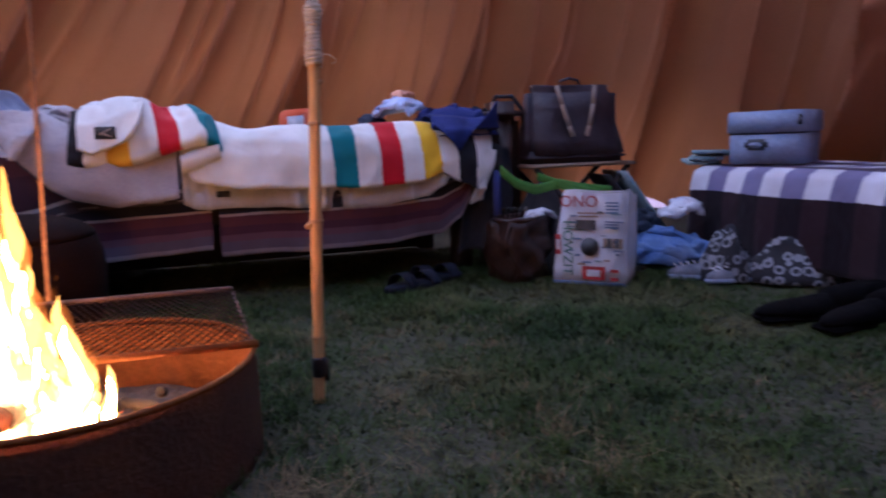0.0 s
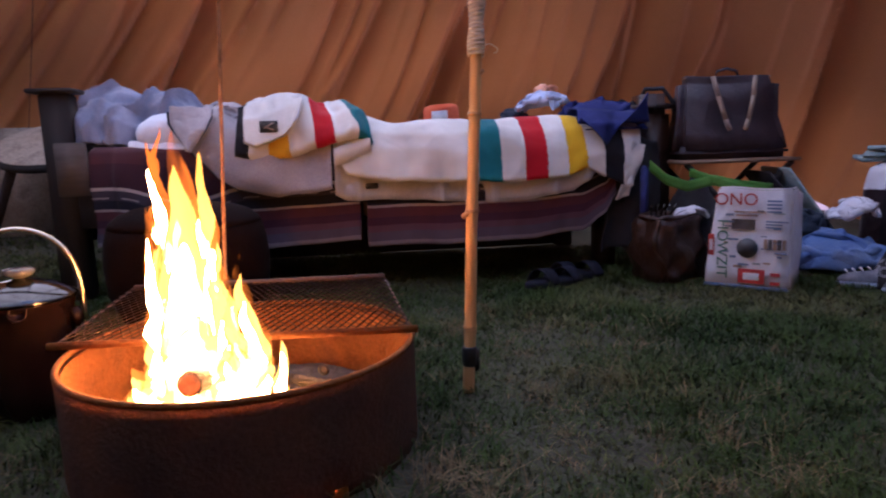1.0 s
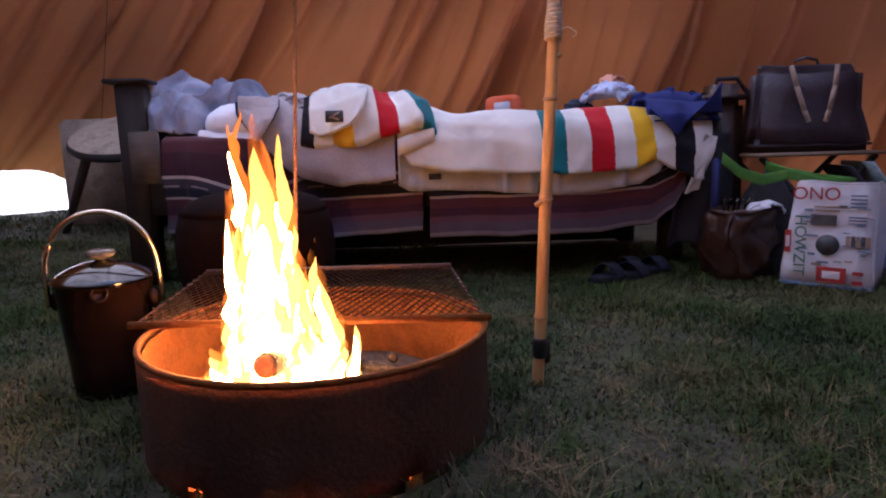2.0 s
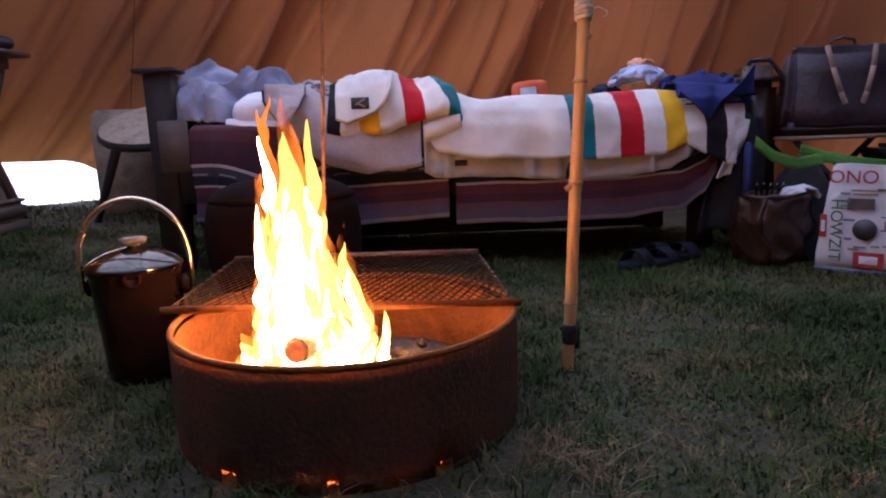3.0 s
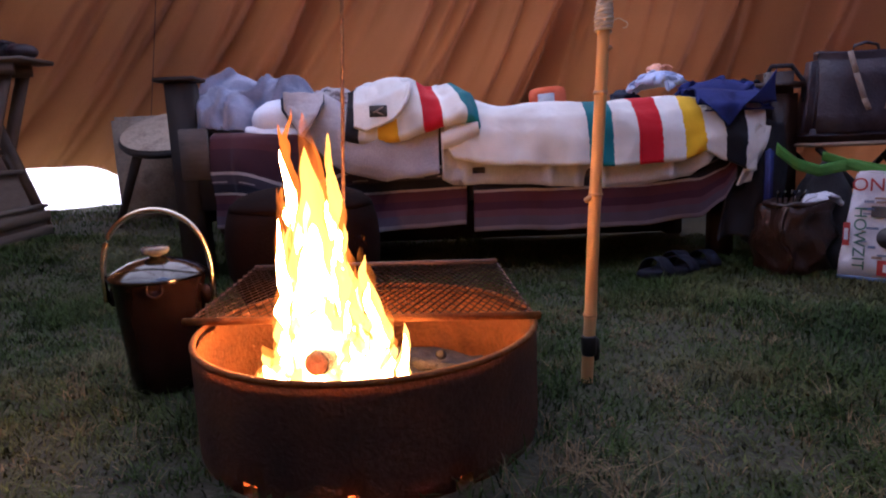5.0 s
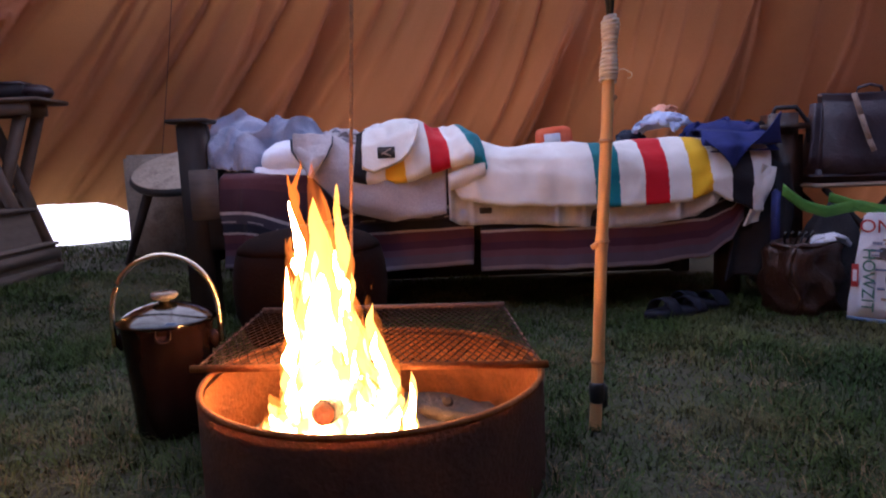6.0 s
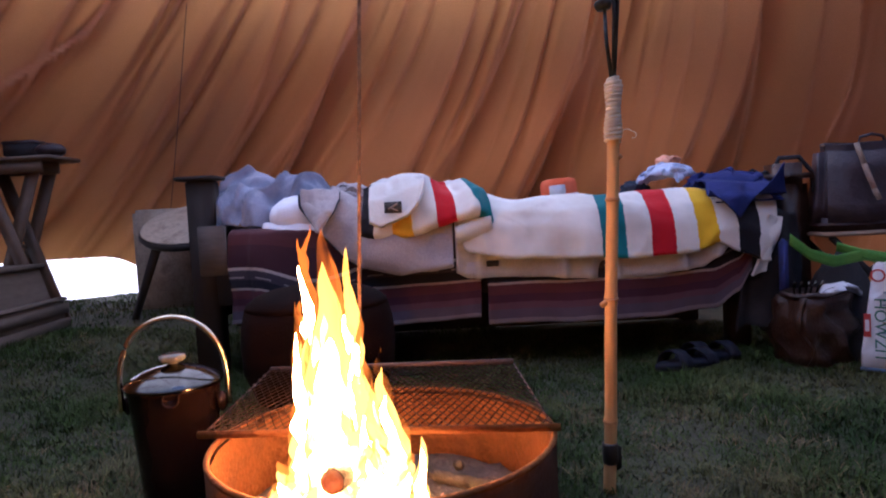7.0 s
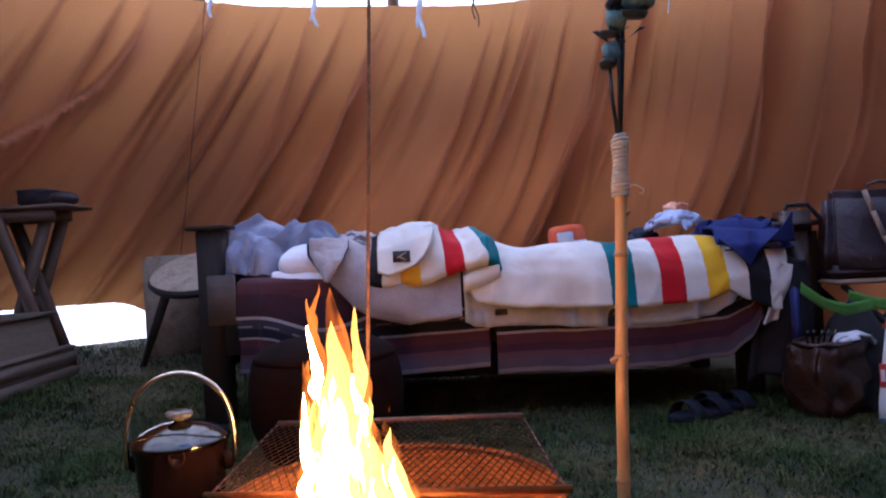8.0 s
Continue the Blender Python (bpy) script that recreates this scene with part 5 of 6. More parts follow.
        return Vector((p.x, p.y + wave - 0.012 * v, p.z + 0.010 * fnoise(5 * u, 4 * v, 6)))
    gb = thing("grey_blanket", "grey wool blanket with dark bound edge sagging over the bed", "blanket")
    part("cloth", sheet(grey, 80, 56, 0.007), M["grey_wool"], gb)
    part("edging", tube([grey(0.62 * i / 40, 1.0) + Vector((0, -0.002, 0)) for i in range(41)], 0.005, 6), M["dark_denim"], gb, "dark bound edge")

    def turned(u, v):
        a = Vector(table(((0, -0.445, 2.585, 0.690), (0.35, -0.440, 2.56, 0.635), (0.7, -0.400, 2.50, 0.580), (1, -0.362, 2.452, 0.535)), v))
        b = Vector(table(((0, -0.300, 2.58, 0.680), (0.3, -0.292, 2.52, 0.645), (0.6, -0.305, 2.46, 0.600), (1, -0.362, 2.447, 0.532)), v))
        p = a.lerp(b, u)
        return Vector((p.x, p.y - 0.020 * math.sin(math.pi * u) - 0.012 + 0.006 * fnoise(5 * u, 5 * v, 8), p.z + 0.006 * fnoise(6 * u, 6 * v, 3)))
    tb = thing("blanket_corner", "turned-back corner of the grey wool blanket with dark edge", "blanket")
    part("cloth", sheet(turned, 26, 34, 0.007), M["grey_wool"], tb)
    part("edging", tube([turned(1.0, i / 24) + Vector((0, -0.002, 0)) for i in range(25)], 0.0045, 6), M["dark_denim"], tb, "dark bound edge")

    # off-white layer below the striped blanket
    def under(u, v):
        x = 0.13 + 0.97 * u
        hem = table(((0.12, 0.362), (0.17, 0.334), (0.40, 0.330), (0.64, 0.309), (0.84, 0.308), (1.02, 0.334), (1.07, 0.37), (1.10, 0.40)), x)[0] + 0.006 * fnoise(9 * u, 2.0)
        p = along(((3.0, 0.566), (2.56, 0.575), (2.51, 0.555), (2.482, 0.50), (2.476, hem)), v)
        return Vector((x, p.x + (0.012 * fnoise(10 * u, 3 * v, 5) - 0.034 * (1 - abs(math.sin(19 * u + 3.5 * fnoise(4 * u, 1)))) ** 2 + 0.008) * v * v - 0.004, p.y))
    single("under_blanket", sheet(under, 110, 36, 0.006), M["under_blanket"], "off-white wool blanket showing below the striped one", "blanket")

    def main(u, v):
        x = 0.145 + 1.15 * u
        hem = table(((0.145, 0.475), (0.175, 0.432), (0.36, 0.394), (0.656, 0.390), (0.81, 0.380), (0.988, 0.390), (1.064, 0.420), (1.13, 0.385), (1.24, 0.345)), x)[0]
        lift = 0.028 * (1 - smoothstep(0.0, 0.2, u))
        prof = ((3.25, 0.58), (2.66, 0.612 + lift), (2.56, 0.602 + lift), (2.49, 0.56), (2.455, 0.50), (2.436, hem))
        p = along(prof, v)
        w = 0.020 * fnoise(5 * u, 3 * v, 3.0) + 0.014 * fnoise(14 * u, 5 * v, 1.0) + 0.012 * math.sin(9 * u + 1.5 * v) * v ** 2 - 0.012 * (1 - abs(math.sin(9 * u + 5 * v + 3 * fnoise(3 * u, 3 * v, 6)))) ** 4
        end = 0.06 * smoothstep(0.86, 1.0, u)
        return Vector((x - 0.05 * smoothstep(0.9, 1, u) * smoothstep(0.75, 1, v), p.x + w + end * 0.3, p.y + 0.020 * fnoise(7 * u, 5 * v, 9.0) - end * 0.9 * (1 - v)))
    single("striped_blanket", sheet(main, 150, 64, 0.009), M["point_blanket"], "thick white wool blanket with teal, red, yellow and black stripes", "blanket")

    # its folded-over end
    def fold(u, v):
        top = table(((0.0, 0.680), (0.16, 0.704), (0.36, 0.730), (0.52, 0.722), (0.67, 0.690), (0.78, 0.688), (0.92, 0.697), (1.0, 0.686)), u)[0]
        hem = table(((0.0, 0.510), (0.10, 0.499), (0.27, 0.505), (0.45, 0.516), (0.60, 0.532), (0.73, 0.556), (0.88, 0.563), (1.0, 0.545)), u)[0]
        prof = ((2.90, 0.60), (2.80, top - 0.03), (2.67, top), (2.58, top - 0.022), (2.51, 0.62 * top + 0.38 * hem), (2.462, 0.30 * top + 0.70 * hem), (2.442, hem + 0.012), (2.452, hem), (2.51, hem + 0.012))
        p = along(prof, v)
        x = -0.215 + 0.415 * u + (0.01 + 0.065 * u) * smoothstep(0.35, 0.95, v)
        rim = smoothstep(0.88, 1.0, u)
        w = 0.016 * fnoise(4 * u, 3 * v, 2.0) + 0.010 * fnoise(11 * u, 7 * v, 4.0) - 0.020 * math.sin(math.pi * smoothstep(0.72, 1.0, u))
        ridge = 0.020 * (1 - abs(math.sin(5.0 * u + 6.5 * v + 1.2 * fnoise(3 * u, 3 * v, 1.5)))) ** 3
        return Vector((x, p.x + w - ridge, p.y + 0.012 * fnoise(4.5 * u + 3, 3 * v, 7.0) + 0.5 * ridge - 0.008 * rim * rim))
    single("folded_blanket", sheet(fold, 84, 76, 0.012), M["point_fold"], "folded end of the white wool blanket with coloured stripes", "blanket")

    def corner(u, v):
        top = 0.004 + table(((0.0, 0.684), (0.16, 0.704), (0.36, 0.730), (0.52, 0.722)), 0.06 + 0.42 * u)[0]
        hem = table(((0.0, 0.552), (0.2, 0.536), (0.45, 0.550), (0.72, 0.570), (0.9, 0.592), (1.0, 0.625)), u)[0]
        p = along(((2.79, top - 0.02), (2.66, top), (2.57, top - 0.022), (2.485, 0.5 * (top + hem) + 0.012), (2.436, hem + 0.012), (2.428, hem)), v)
        x = -0.192 + 0.175 * u + 0.020 * v + 0.045 * u * math.sin(math.pi * min(1, v * 0.9)) * smoothstep(0.3, 0.8, v)
        return Vector((x, p.x - 0.010 - 0.012 * u * v + 0.006 * fnoise(5 * u, 4 * v, 8), p.y + 0.010 * fnoise(5 * u, 5 * v, 3)))
    single("blanket_flap", sheet(corner, 40, 44, 0.010), M["cream_wool"], "thick white corner of the wool blanket folded back", "blanket")
    tg = thing("woven_tag", "small dark woven maker's tag sewn to the blanket", "tag", pose(-0.083, 2.414, 0.606, 74, 0, 4))
    part("tag_cloth", box(0.062, 0.042, 0.003, (0, 0, 0), 0.001), M["tag"], tg)
    part("tag_motif", box(0.040, 0.006, 0.002, (0, 0.004, 0.0022), 0.0006, pose(0, 0, 0, 0, 0, 30)), M["strap"], tg, "tan woven motif")
    part("tag_motif", box(0.030, 0.005, 0.002, (0.004, -0.008, 0.0022), 0.0006, pose(0, 0, 0, 0, 0, -25)), M["strap"], tg, "tan woven motif")

    def roll(u, v):
        a = 0.4 + 5.0 * v
        r = 0.026 - 0.008 * v + 0.004 * math.sin(4 * u)
        return Vector((0.135 + 0.13 * u, 2.450 + r * math.cos(a) * 0.8, 0.490 + 0.045 * u + r * math.sin(a)))
    single("blanket_roll", sheet(roll, 20, 30, 0.008), M["cream_wool"], "cream rolled edge where the wool blanket is folded", "blanket")

    # fringe and sewn-on tag of the off-white blanket
    fr = thing("blanket_fringe", "loose white tassel at the off-white blanket's corner", "fringe")
    for k in range(7):
        part("thread", tube([(0.172 + 0.003 * k, 2.462, 0.392), (0.168 + 0.005 * k, 2.455, 0.365), (0.166 + 0.0055 * k + 0.003 * math.sin(3 * k), 2.452, 0.340 + 0.004 * (k % 3))], 0.0016, 5), M["off_white"], fr)
    lb = thing("sewn_label", "small dark woven tag sewn to the off-white blanket", "tag", pose(0.262, 2.462, 0.385, 88, 0, 2))
    part("tag_cloth", box(0.045, 0.022, 0.003, (0, 0, 0), 0.001), M["tag"], lb)

    # white end flap and its fringe at the foot of the bed
    def flap(u, v):
        return Vector((1.18 + 0.06 * u + 0.065 * (1 - v), 2.446 + 0.03 * u + 0.010 * math.sin(7 * v + 3 * u), 0.515 - 0.22 * v + 0.01 * u - 0.03 * (1 - v) * u))
    single("blanket_end", sheet(flap, 14, 26, 0.008), M["cream_wool"], "white hanging end of the wool blanket", "blanket")

    # clothes on the foot of the bed
    single("navy_shirt", crumple(0.62, 0.60, (1.18, 2.63, 0.57), (0.20, 0.20), 21, 0.55, solid=mound(1.20, 2.70, 0.56, 0.16, 0.14, 0.12, "bed"), lift=0.14, turn=30), M["navy"], "navy blue cotton shirt thrown on the bed's foot", "shirt")
    def sleeve(u, v):
        x = 1.03 + 0.26 * u + 0.03 * v
        z0 = 0.655 - 0.02 * u
        tip = 0.50 + 0.30 * abs(u - 0.36)
        p = along(((2.66, z0), (2.52, z0 - 0.02), (2.44, 0.58), (2.43, tip)), v)
        return Vector((x + 0.02 * math.sin(5 * v), p.x + 0.012 * math.sin(11 * u + 2 * v), p.y))
    single("shirt_tail", sheet(sleeve, 34, 30, 0.004), M["navy"], "pointed tail of the navy shirt hanging over the blanket", "shirt")
    single("blue_shirt", crumple(0.50, 0.46, (1.0, 2.80, 0.57), (0.16, 0.14), 25, 0.5, solid=mound(1.02, 2.82, 0.56, 0.14, 0.12, 0.165, "bed"), lift=0.16, turn=15), M["light_blue"], "light blue cotton shirt crumpled on the bed", "shirt")
    single("peach_cloth", crumple(0.30, 0.28, (1.07, 2.93, 0.66), (0.085, 0.09), 31, 0.5, n=26, solid=mound(1.07, 2.93, 0.56, 0.085, 0.09, 0.215, "bed"), lift=0.08), M["peach"], "peach and white cloth bunched on the clothes pile", "cloth")
    single("dark_jeans", crumple(0.34, 0.34, (0.90, 2.93, 0.57), (0.085, 0.11), 33, 0.5, n=26, solid=mound(0.90, 2.93, 0.56, 0.07, 0.09, 0.10, "bed"), lift=0.08), M["dark_denim"], "dark jeans rolled up on the bed", "jeans")
    single("black_jacket", crumple(0.55, 0.55, (1.33, 2.76, 0.57), (0.14, 0.17), 35, 0.5, solid=mound(1.33, 2.78, 0.56, 0.11, 0.14, 0.11, "bed"), lift=0.10), M["black_cloth"], "black jacket heaped at the bed's foot", "jacket")
    # Added black sheet at the bed's foot; it hides the front leg.
    def coat(u, v):
        return Vector((1.155 + 0.245 * u + 0.02 * math.sin(4 * v), 2.515 + 0.02 * math.sin(9 * u) + 0.05 * u, 0.53 - 0.45 * v + 0.02 * math.sin(5 * u)))
    single("foot_drape", sheet(coat, 24, 30, 0.008), M["black_cloth"], "black sheet hanging down the bed's foot over its leg", "coat")

    hat = thing("felt_cap", "round orange and white felt cap on the blanket", "hat", pose(0.60, 3.05, 0.607, 0, -4, 20))
    part("crown", lathe([(0.078, 0.0), (0.082, 0.02), (0.080, 0.07), (0.074, 0.088), (0.05, 0.096), (0.0001, 0.098)], 40), M["orange_felt"], hat)
    part("band", lathe([(0.080, 0.0), (0.085, 0.002), (0.086, 0.022), (0.082, 0.026)], 40), M["off_white"], hat, "white band")
    part("patch", box(0.07, 0.008, 0.05, (-0.045, -0.072, 0.018), 0.003, pose(0, 0, 0, 0, 0, -30)), M["off_white"], hat, "white side panel")
    # brown rucksack that leans on the bed's end
    r = thing("brown_rucksack", "worn dark brown leather rucksack at the bed's foot", "bag", pose(1.405, 2.68, 0.0, 0, 0, -8))
    part("body", box(0.16, 0.22, 0.66, (0, 0, 0.0), 0.045, None, None, 0.9), M["brown_leather"], r)
    part("flap", box(0.17, 0.235, 0.10, (0, -0.01, 0.595), 0.04), M["brown_leather"], r)
    part("carry_loop", tube([(-0.04, -0.05, 0.68), (-0.03, -0.07, 0.715), (0.04, -0.07, 0.715), (0.085, -0.06, 0.66), (0.09, -0.07, 0.58)], 0.009, 8), M["black_cloth"], r, "black carrying strap")


# ---- the stool with the bag ----
def build_bag_stool():
    s = thing("folding_stool", "folding wooden stool carrying a dark handbag", "stool", pose(1.70, 2.60, 0.0, 0, 0, -4))
    part("seat", box(0.48, 0.30, 0.014, (0, 0, 0.416), 0.004), M["pale_wood"], s)
    for y in (-0.13, 0.13):
        part("leg", tube([(-0.21, y, 0.415), (0.2, y, 0.0)], 0.012, 8), M["dark_wood"], s)
        part("leg", tube([(0.21, y, 0.415), (-0.2, y, 0.0)], 0.012, 8), M["dark_wood"], s)
    part("rung", tube([(0.0, -0.13, 0.208), (0.0, 0.13, 0.208)], 0.008, 8), M["dark_wood"], s)
    b = thing("handbag", "large dark brown leather tote bag with tan straps", "bag", pose(1.70, 2.60, 0.431, 0, 0, -4))
    bm = bmesh.new()
    box(0.46, 0.19, 0.325, (0, 0, 0), 0.035, None, bm)
    bmesh.ops.subdivide_edges(bm, edges=bm.edges[:], cuts=3, use_grid_fill=True)
    for v in bm.verts:
        k = v.co.z / 0.325
        v.co.x *= 1.02 - 0.20 * k
        v.co.y *= 1.05 - 0.55 * k
        v.co.x += 0.03 * fnoise(7 * v.co.z, 4 * v.co.y, 2)
        v.co.y += 0.03 * fnoise(9 * v.co.x, 9 * v.co.z, 1)
        v.co.z += 0.010 * fnoise(8 * v.co.x, 3, 1) * k
    part("bag_body", bm, M["leather"], b)
    part("base_panel", box(0.452, 0.19, 0.05, (0, 0, 0.0), 0.02), M["leather"], b)
    for s2 in (-1, 1):
        pts = [(s2 * 0.085, -0.066, 0.315), (s2 * 0.07, -0.085, 0.24), (s2 * 0.045, -0.100, 0.15), (s2 * 0.03, -0.106, 0.11)]
        bm = bmesh.new()
        for i, (a, c) in enumerate(zip(pts, pts[1:])):
            d = Vector(c) - Vector(a)
            q = box(0.019, 0.006, d.length + 0.006, (0, 0, -d.length / 2), 0.0015)
            q.transform(Matrix.Translation((Vector(a) + Vector(c)) / 2) @ pose(0, 0, 0, math.degrees(math.atan2(-d.y, -d.z)) * -1, math.degrees(math.atan2(-d.x, -d.z)), 0))
            tmp = bpy.data.meshes.new("tmp")
            q.to_mesh(tmp)
            q.free()
            bm.from_mesh(tmp)
            bpy.data.meshes.remove(tmp)
        part("strap", bm, M["strap"], b, "tan webbing strap")
    part("top_handle", tube([(-0.05, 0, 0.315), (-0.04, 0, 0.345), (0.0, 0, 0.355), (0.04, 0, 0.345), (0.05, 0, 0.315)], 0.006, 8), M["leather"], b)
    part("zip", box(0.36, 0.02, 0.006, (0, 0, 0.318), 0.002), M["strap"], b, "pale zip edge")


def build_sacks():
    # white shopping sack
    s = thing("shopping_sack", "white printed woven-plastic shopping bag standing on grass", "bag", pose(1.575, 2.18, 0.0, 0, 0, -45))
    W, D, Hh = 0.26, 0.17, 0.345
    bm = bmesh.new()
    box(W, D, Hh, (0, 0, 0), 0.006, None, bm)
    bmesh.ops.delete(bm, geom=[f for f in bm.faces if f.normal.z > 0.9], context="FACES")
    bmesh.ops.subdivide_edges(bm, edges=bm.edges[:], cuts=5, use_grid_fill=True)
    for v in bm.verts:
        k = v.co.z / Hh
        v.co.y += 0.008 * fnoise(12 * v.co.x, 10 * v.co.z, 5) * k + 0.0
        v.co.x = v.co.x * (1.06 - 0.16 * k) + 0.02 * k + 0.007 * fnoise(9 * v.co.z, 9 * v.co.y, 2)
        v.co.z += 0.012 * fnoise(9 * v.co.x, 9 * v.co.y, 8) * k - (0.02 * k if v.co.y > 0 else 0)
    part("sack_body", bm, M["sack_white"], s)
    fy = -D / 2 - 0.006
    def word(text, size, x, z, turn, mat, name="lettering"):
        cu = bpy.data.curves.new("text", "FONT")
        cu.body, cu.size, cu.extrude, cu.align_x = text, size, 0.0006, "CENTER"
        tmp = bpy.data.objects.new("text", cu)
        scene.collection.objects.link(tmp)
        dg = bpy.context.evaluated_depsgraph_get()
        me = bpy.data.meshes.new_from_object(tmp.evaluated_get(dg))
        bpy.data.objects.remove(tmp)
        me.materials.clear()
        me.materials.append(M[mat])
        ob = new(name, me)
        ob.parent = s
        ob.matrix_basis = pose(x, fy - 0.002, z, 90, 0, 0) @ pose(0, 0, 0, 0, 0, turn)
        return ob
    word("HOWZIT", 0.050, -0.092, 0.135, -90, "teal_print")
    word("ONO", 0.058, -0.035, 0.288, 0, "red_print")
    def plate(name, sx, sz, x, z, mat):
        part(name, box(sx, 0.002, sz, (x, fy - 0.001, z), 0.0006), M[mat], s, "", False)
    plate("print_block", 0.075, 0.035, -0.01, 0.205, "black_print")
    plate("print_bar", 0.10, 0.006, 0.01, 0.262, "strap")
    plate("print_bar", 0.07, 0.006, 0.0, 0.25, "strap")
    for k in range(4):
        plate("print_bar", 0.045, 0.006, 0.085, 0.30 - 0.012 * k, "blue_print")
    for k in range(3):
        plate("print_bar", 0.05, 0.005, 0.085, 0.232 - 0.01 * k, "blue_print")
    for k in range(5):
        plate("print_bar", 0.012, 0.035, 0.062 + 0.014 * k, 0.14, "black_print" if k % 2 else "strap")
    disc = bmesh.new()
    bmesh.ops.create_cone(disc, cap_ends=True, segments=28, radius1=0.034, radius2=0.034, depth=0.002)
    disc.transform(pose(0.005, fy - 0.002, 0.142, 90))
    part("print_disc", disc, M["black_print"], s)
    for (x, z, sx, sz) in ((0.02, 0.02, 0.085, 0.05), (-0.113, 0.11, 0.020, 0.075)):
        part("print_frame", box(sx, 0.002, sz, (x, fy - 0.001, z), 0.0006), M["red_print"], s, "", False)
        part("print_inset", box(sx * 0.6, 0.002, sz * 0.5, (x, fy - 0.003, z + sz * 0.25), 0.0006), M["sack_white"], s, "", False)
    for k in range(2):
        plate("print_bar", 0.03, 0.012, 0.095, 0.02 + 0.03 * k, "red_print")
    rnd = random.Random(23)
    for k in range(26):
        x, z = rnd.uniform(-0.075, 0.115), rnd.uniform(0.07, 0.27)
        if abs(x - 0.005) < 0.045 and abs(z - 0.16) < 0.07:
            continue
        plate("print_bar", rnd.uniform(0.012, 0.04), rnd.uniform(0.003, 0.009), x, z, rnd.choice(("strap", "blue_print", "black_print", "box_grey", "teal_card")))
    part("trim_band", box(W + 0.01, 0.003, 0.012, (0, fy + 0.002, 0.0), 0.001), M["blue_print"], s)
    part("contents", heap(0, 0, 0.24, 0.10, 0.065, 0.10, 3.9, 2.5), M["off_white"], s, "pale cloth inside the bag")

    # dark sack with brown sheen beside it
    bm = bmesh.new()
    box(0.20, 0.17, 0.24, (0, 0, 0), 0.008, None, bm)
    bmesh.ops.subdivide_edges(bm, edges=bm.edges[:], cuts=7, use_grid_fill=True)
    for v in bm.verts:
        v.co.x += 0.02 * fnoise(11 * v.co.x, 11 * v.co.y, 11 * v.co.z)
        v.co.y += 0.045 * fnoise(17 * v.co.x + 5, 14 * v.co.y, 14 * v.co.z)
        v.co.z += 0.02 * fnoise(12 * v.co.x, 12 * v.co.y, 3) * v.co.z / 0.25
    sk = thing("brown_sack", "crumpled glossy brown sack standing on the grass", "bag", pose(1.345, 2.36, 0, 0, 0, 15))
    part("sack_body", bm, M["brown_leather"], sk)
    rim = [(0.10 * math.cos(a) * (1 + 0.12 * fnoise(3 * math.cos(a), 3 * math.sin(a))), 0.085 * math.sin(a), 0.236 + 0.012 * fnoise(2 * math.cos(a), 2 * math.sin(a), 4)) for a in (2 * math.pi * k / 30 for k in range(30))]
    part("rolled_top", tube(rim, 0.010, 7, closed=True), M["brown_leather"], sk, "rolled-over top edge")
    single("pale_cloth", crumple(0.26, 0.24, (1.43, 2.33, 0.21), (0.085, 0.075), 51, 0.5, n=24, solid=mound(1.43, 2.34, 0.19, 0.08, 0.07, 0.07), lift=0.08), M["off_white"], "pale cloth spilling from the brown sack", "cloth")
    tools = thing("camp_cutlery", "bundle of pale metal cutlery in the brown sack", "cutlery", pose(1.30, 2.32, 0.20))
    for k in range(5):
        part("utensil", tube([(0.012 * k - 0.03, 0, 0.0), (0.02 * k - 0.045, -0.02, 0.06 + 0.01 * (k % 2)), (0.024 * k - 0.05, -0.035, 0.085)], [0.003, 0.004, 0.006], 6), M["steel"], tools)

    # green strapped bag
    g = thing("green_bag", "dark bag with broad bright green webbing handles", "bag", pose(1.48, 2.42, 0.0, 0, 0, -6))
    part("bag_body", heap(0, 0.02, 0.0, 0.17, 0.12, 0.36, 6.6, 2.2, 0, 0, 36, 0.1), M["black_cloth"], g)
    def ribbon(pts, w):
        def fn(u, v):
            p = along([(a, c) for a, _, c in pts], u)
            q = along([(b, c) for _, b, c in pts], u)
            return Vector((p.x, q.x + 0.01 * v, p.y - (v - 0.5) * w))
        return sheet(fn, 30, 3, 0.004)
    part("handle", ribbon([(-0.20, -0.09, 0.425), (-0.14, -0.12, 0.37), (-0.07, -0.13, 0.345), (0.02, -0.13, 0.365), (0.1, -0.13, 0.345), (0.24, -0.12, 0.325)], 0.038), M["green_nylon"], g, "bright green webbing handle")
    part("handle", ribbon([(-0.06, -0.11, 0.395), (0.02, -0.14, 0.365), (0.1, -0.15, 0.338), (0.2, -0.15, 0.318)], 0.03), M["green_nylon"], g, "bright green webbing handle")
    part("side_pocket", box(0.028, 0.03, 0.24, (-0.185, 0.02, 0.18), 0.008), M["blue_nylon"], g, "blue nylon side pocket")

    # leaning boards
    for k, (x, lean_b, mat) in enumerate(((1.90, -37, "teal_card"), (1.85, -40, "black_cloth"))):
        bm = box(0.014, 0.22, 0.40, (0, 0, 0), 0.003)
        bm.transform(pose(x + 0.20, 2.48 + 0.02 * k, 0.07, 0, lean_b, -6))
        single("leaning_board", bm, M[mat], "grey-teal flat board leaning against the stool" if k == 0 else "dark flat folder leaning against the stool", "board", "boards leaning on the stool")

    # clothes and shoes on the grass
    single("crumpled_jeans", crumple(0.78, 0.66, (1.94, 2.27, 0.02), (0.21, 0.18), 41, 0.5, n=40, solid=mound(1.96, 2.29, 0.0, 0.18, 0.15, 0.15), lift=0.14, turn=20), M["denim"], "blue denim jeans crumpled on the grass", "jeans")
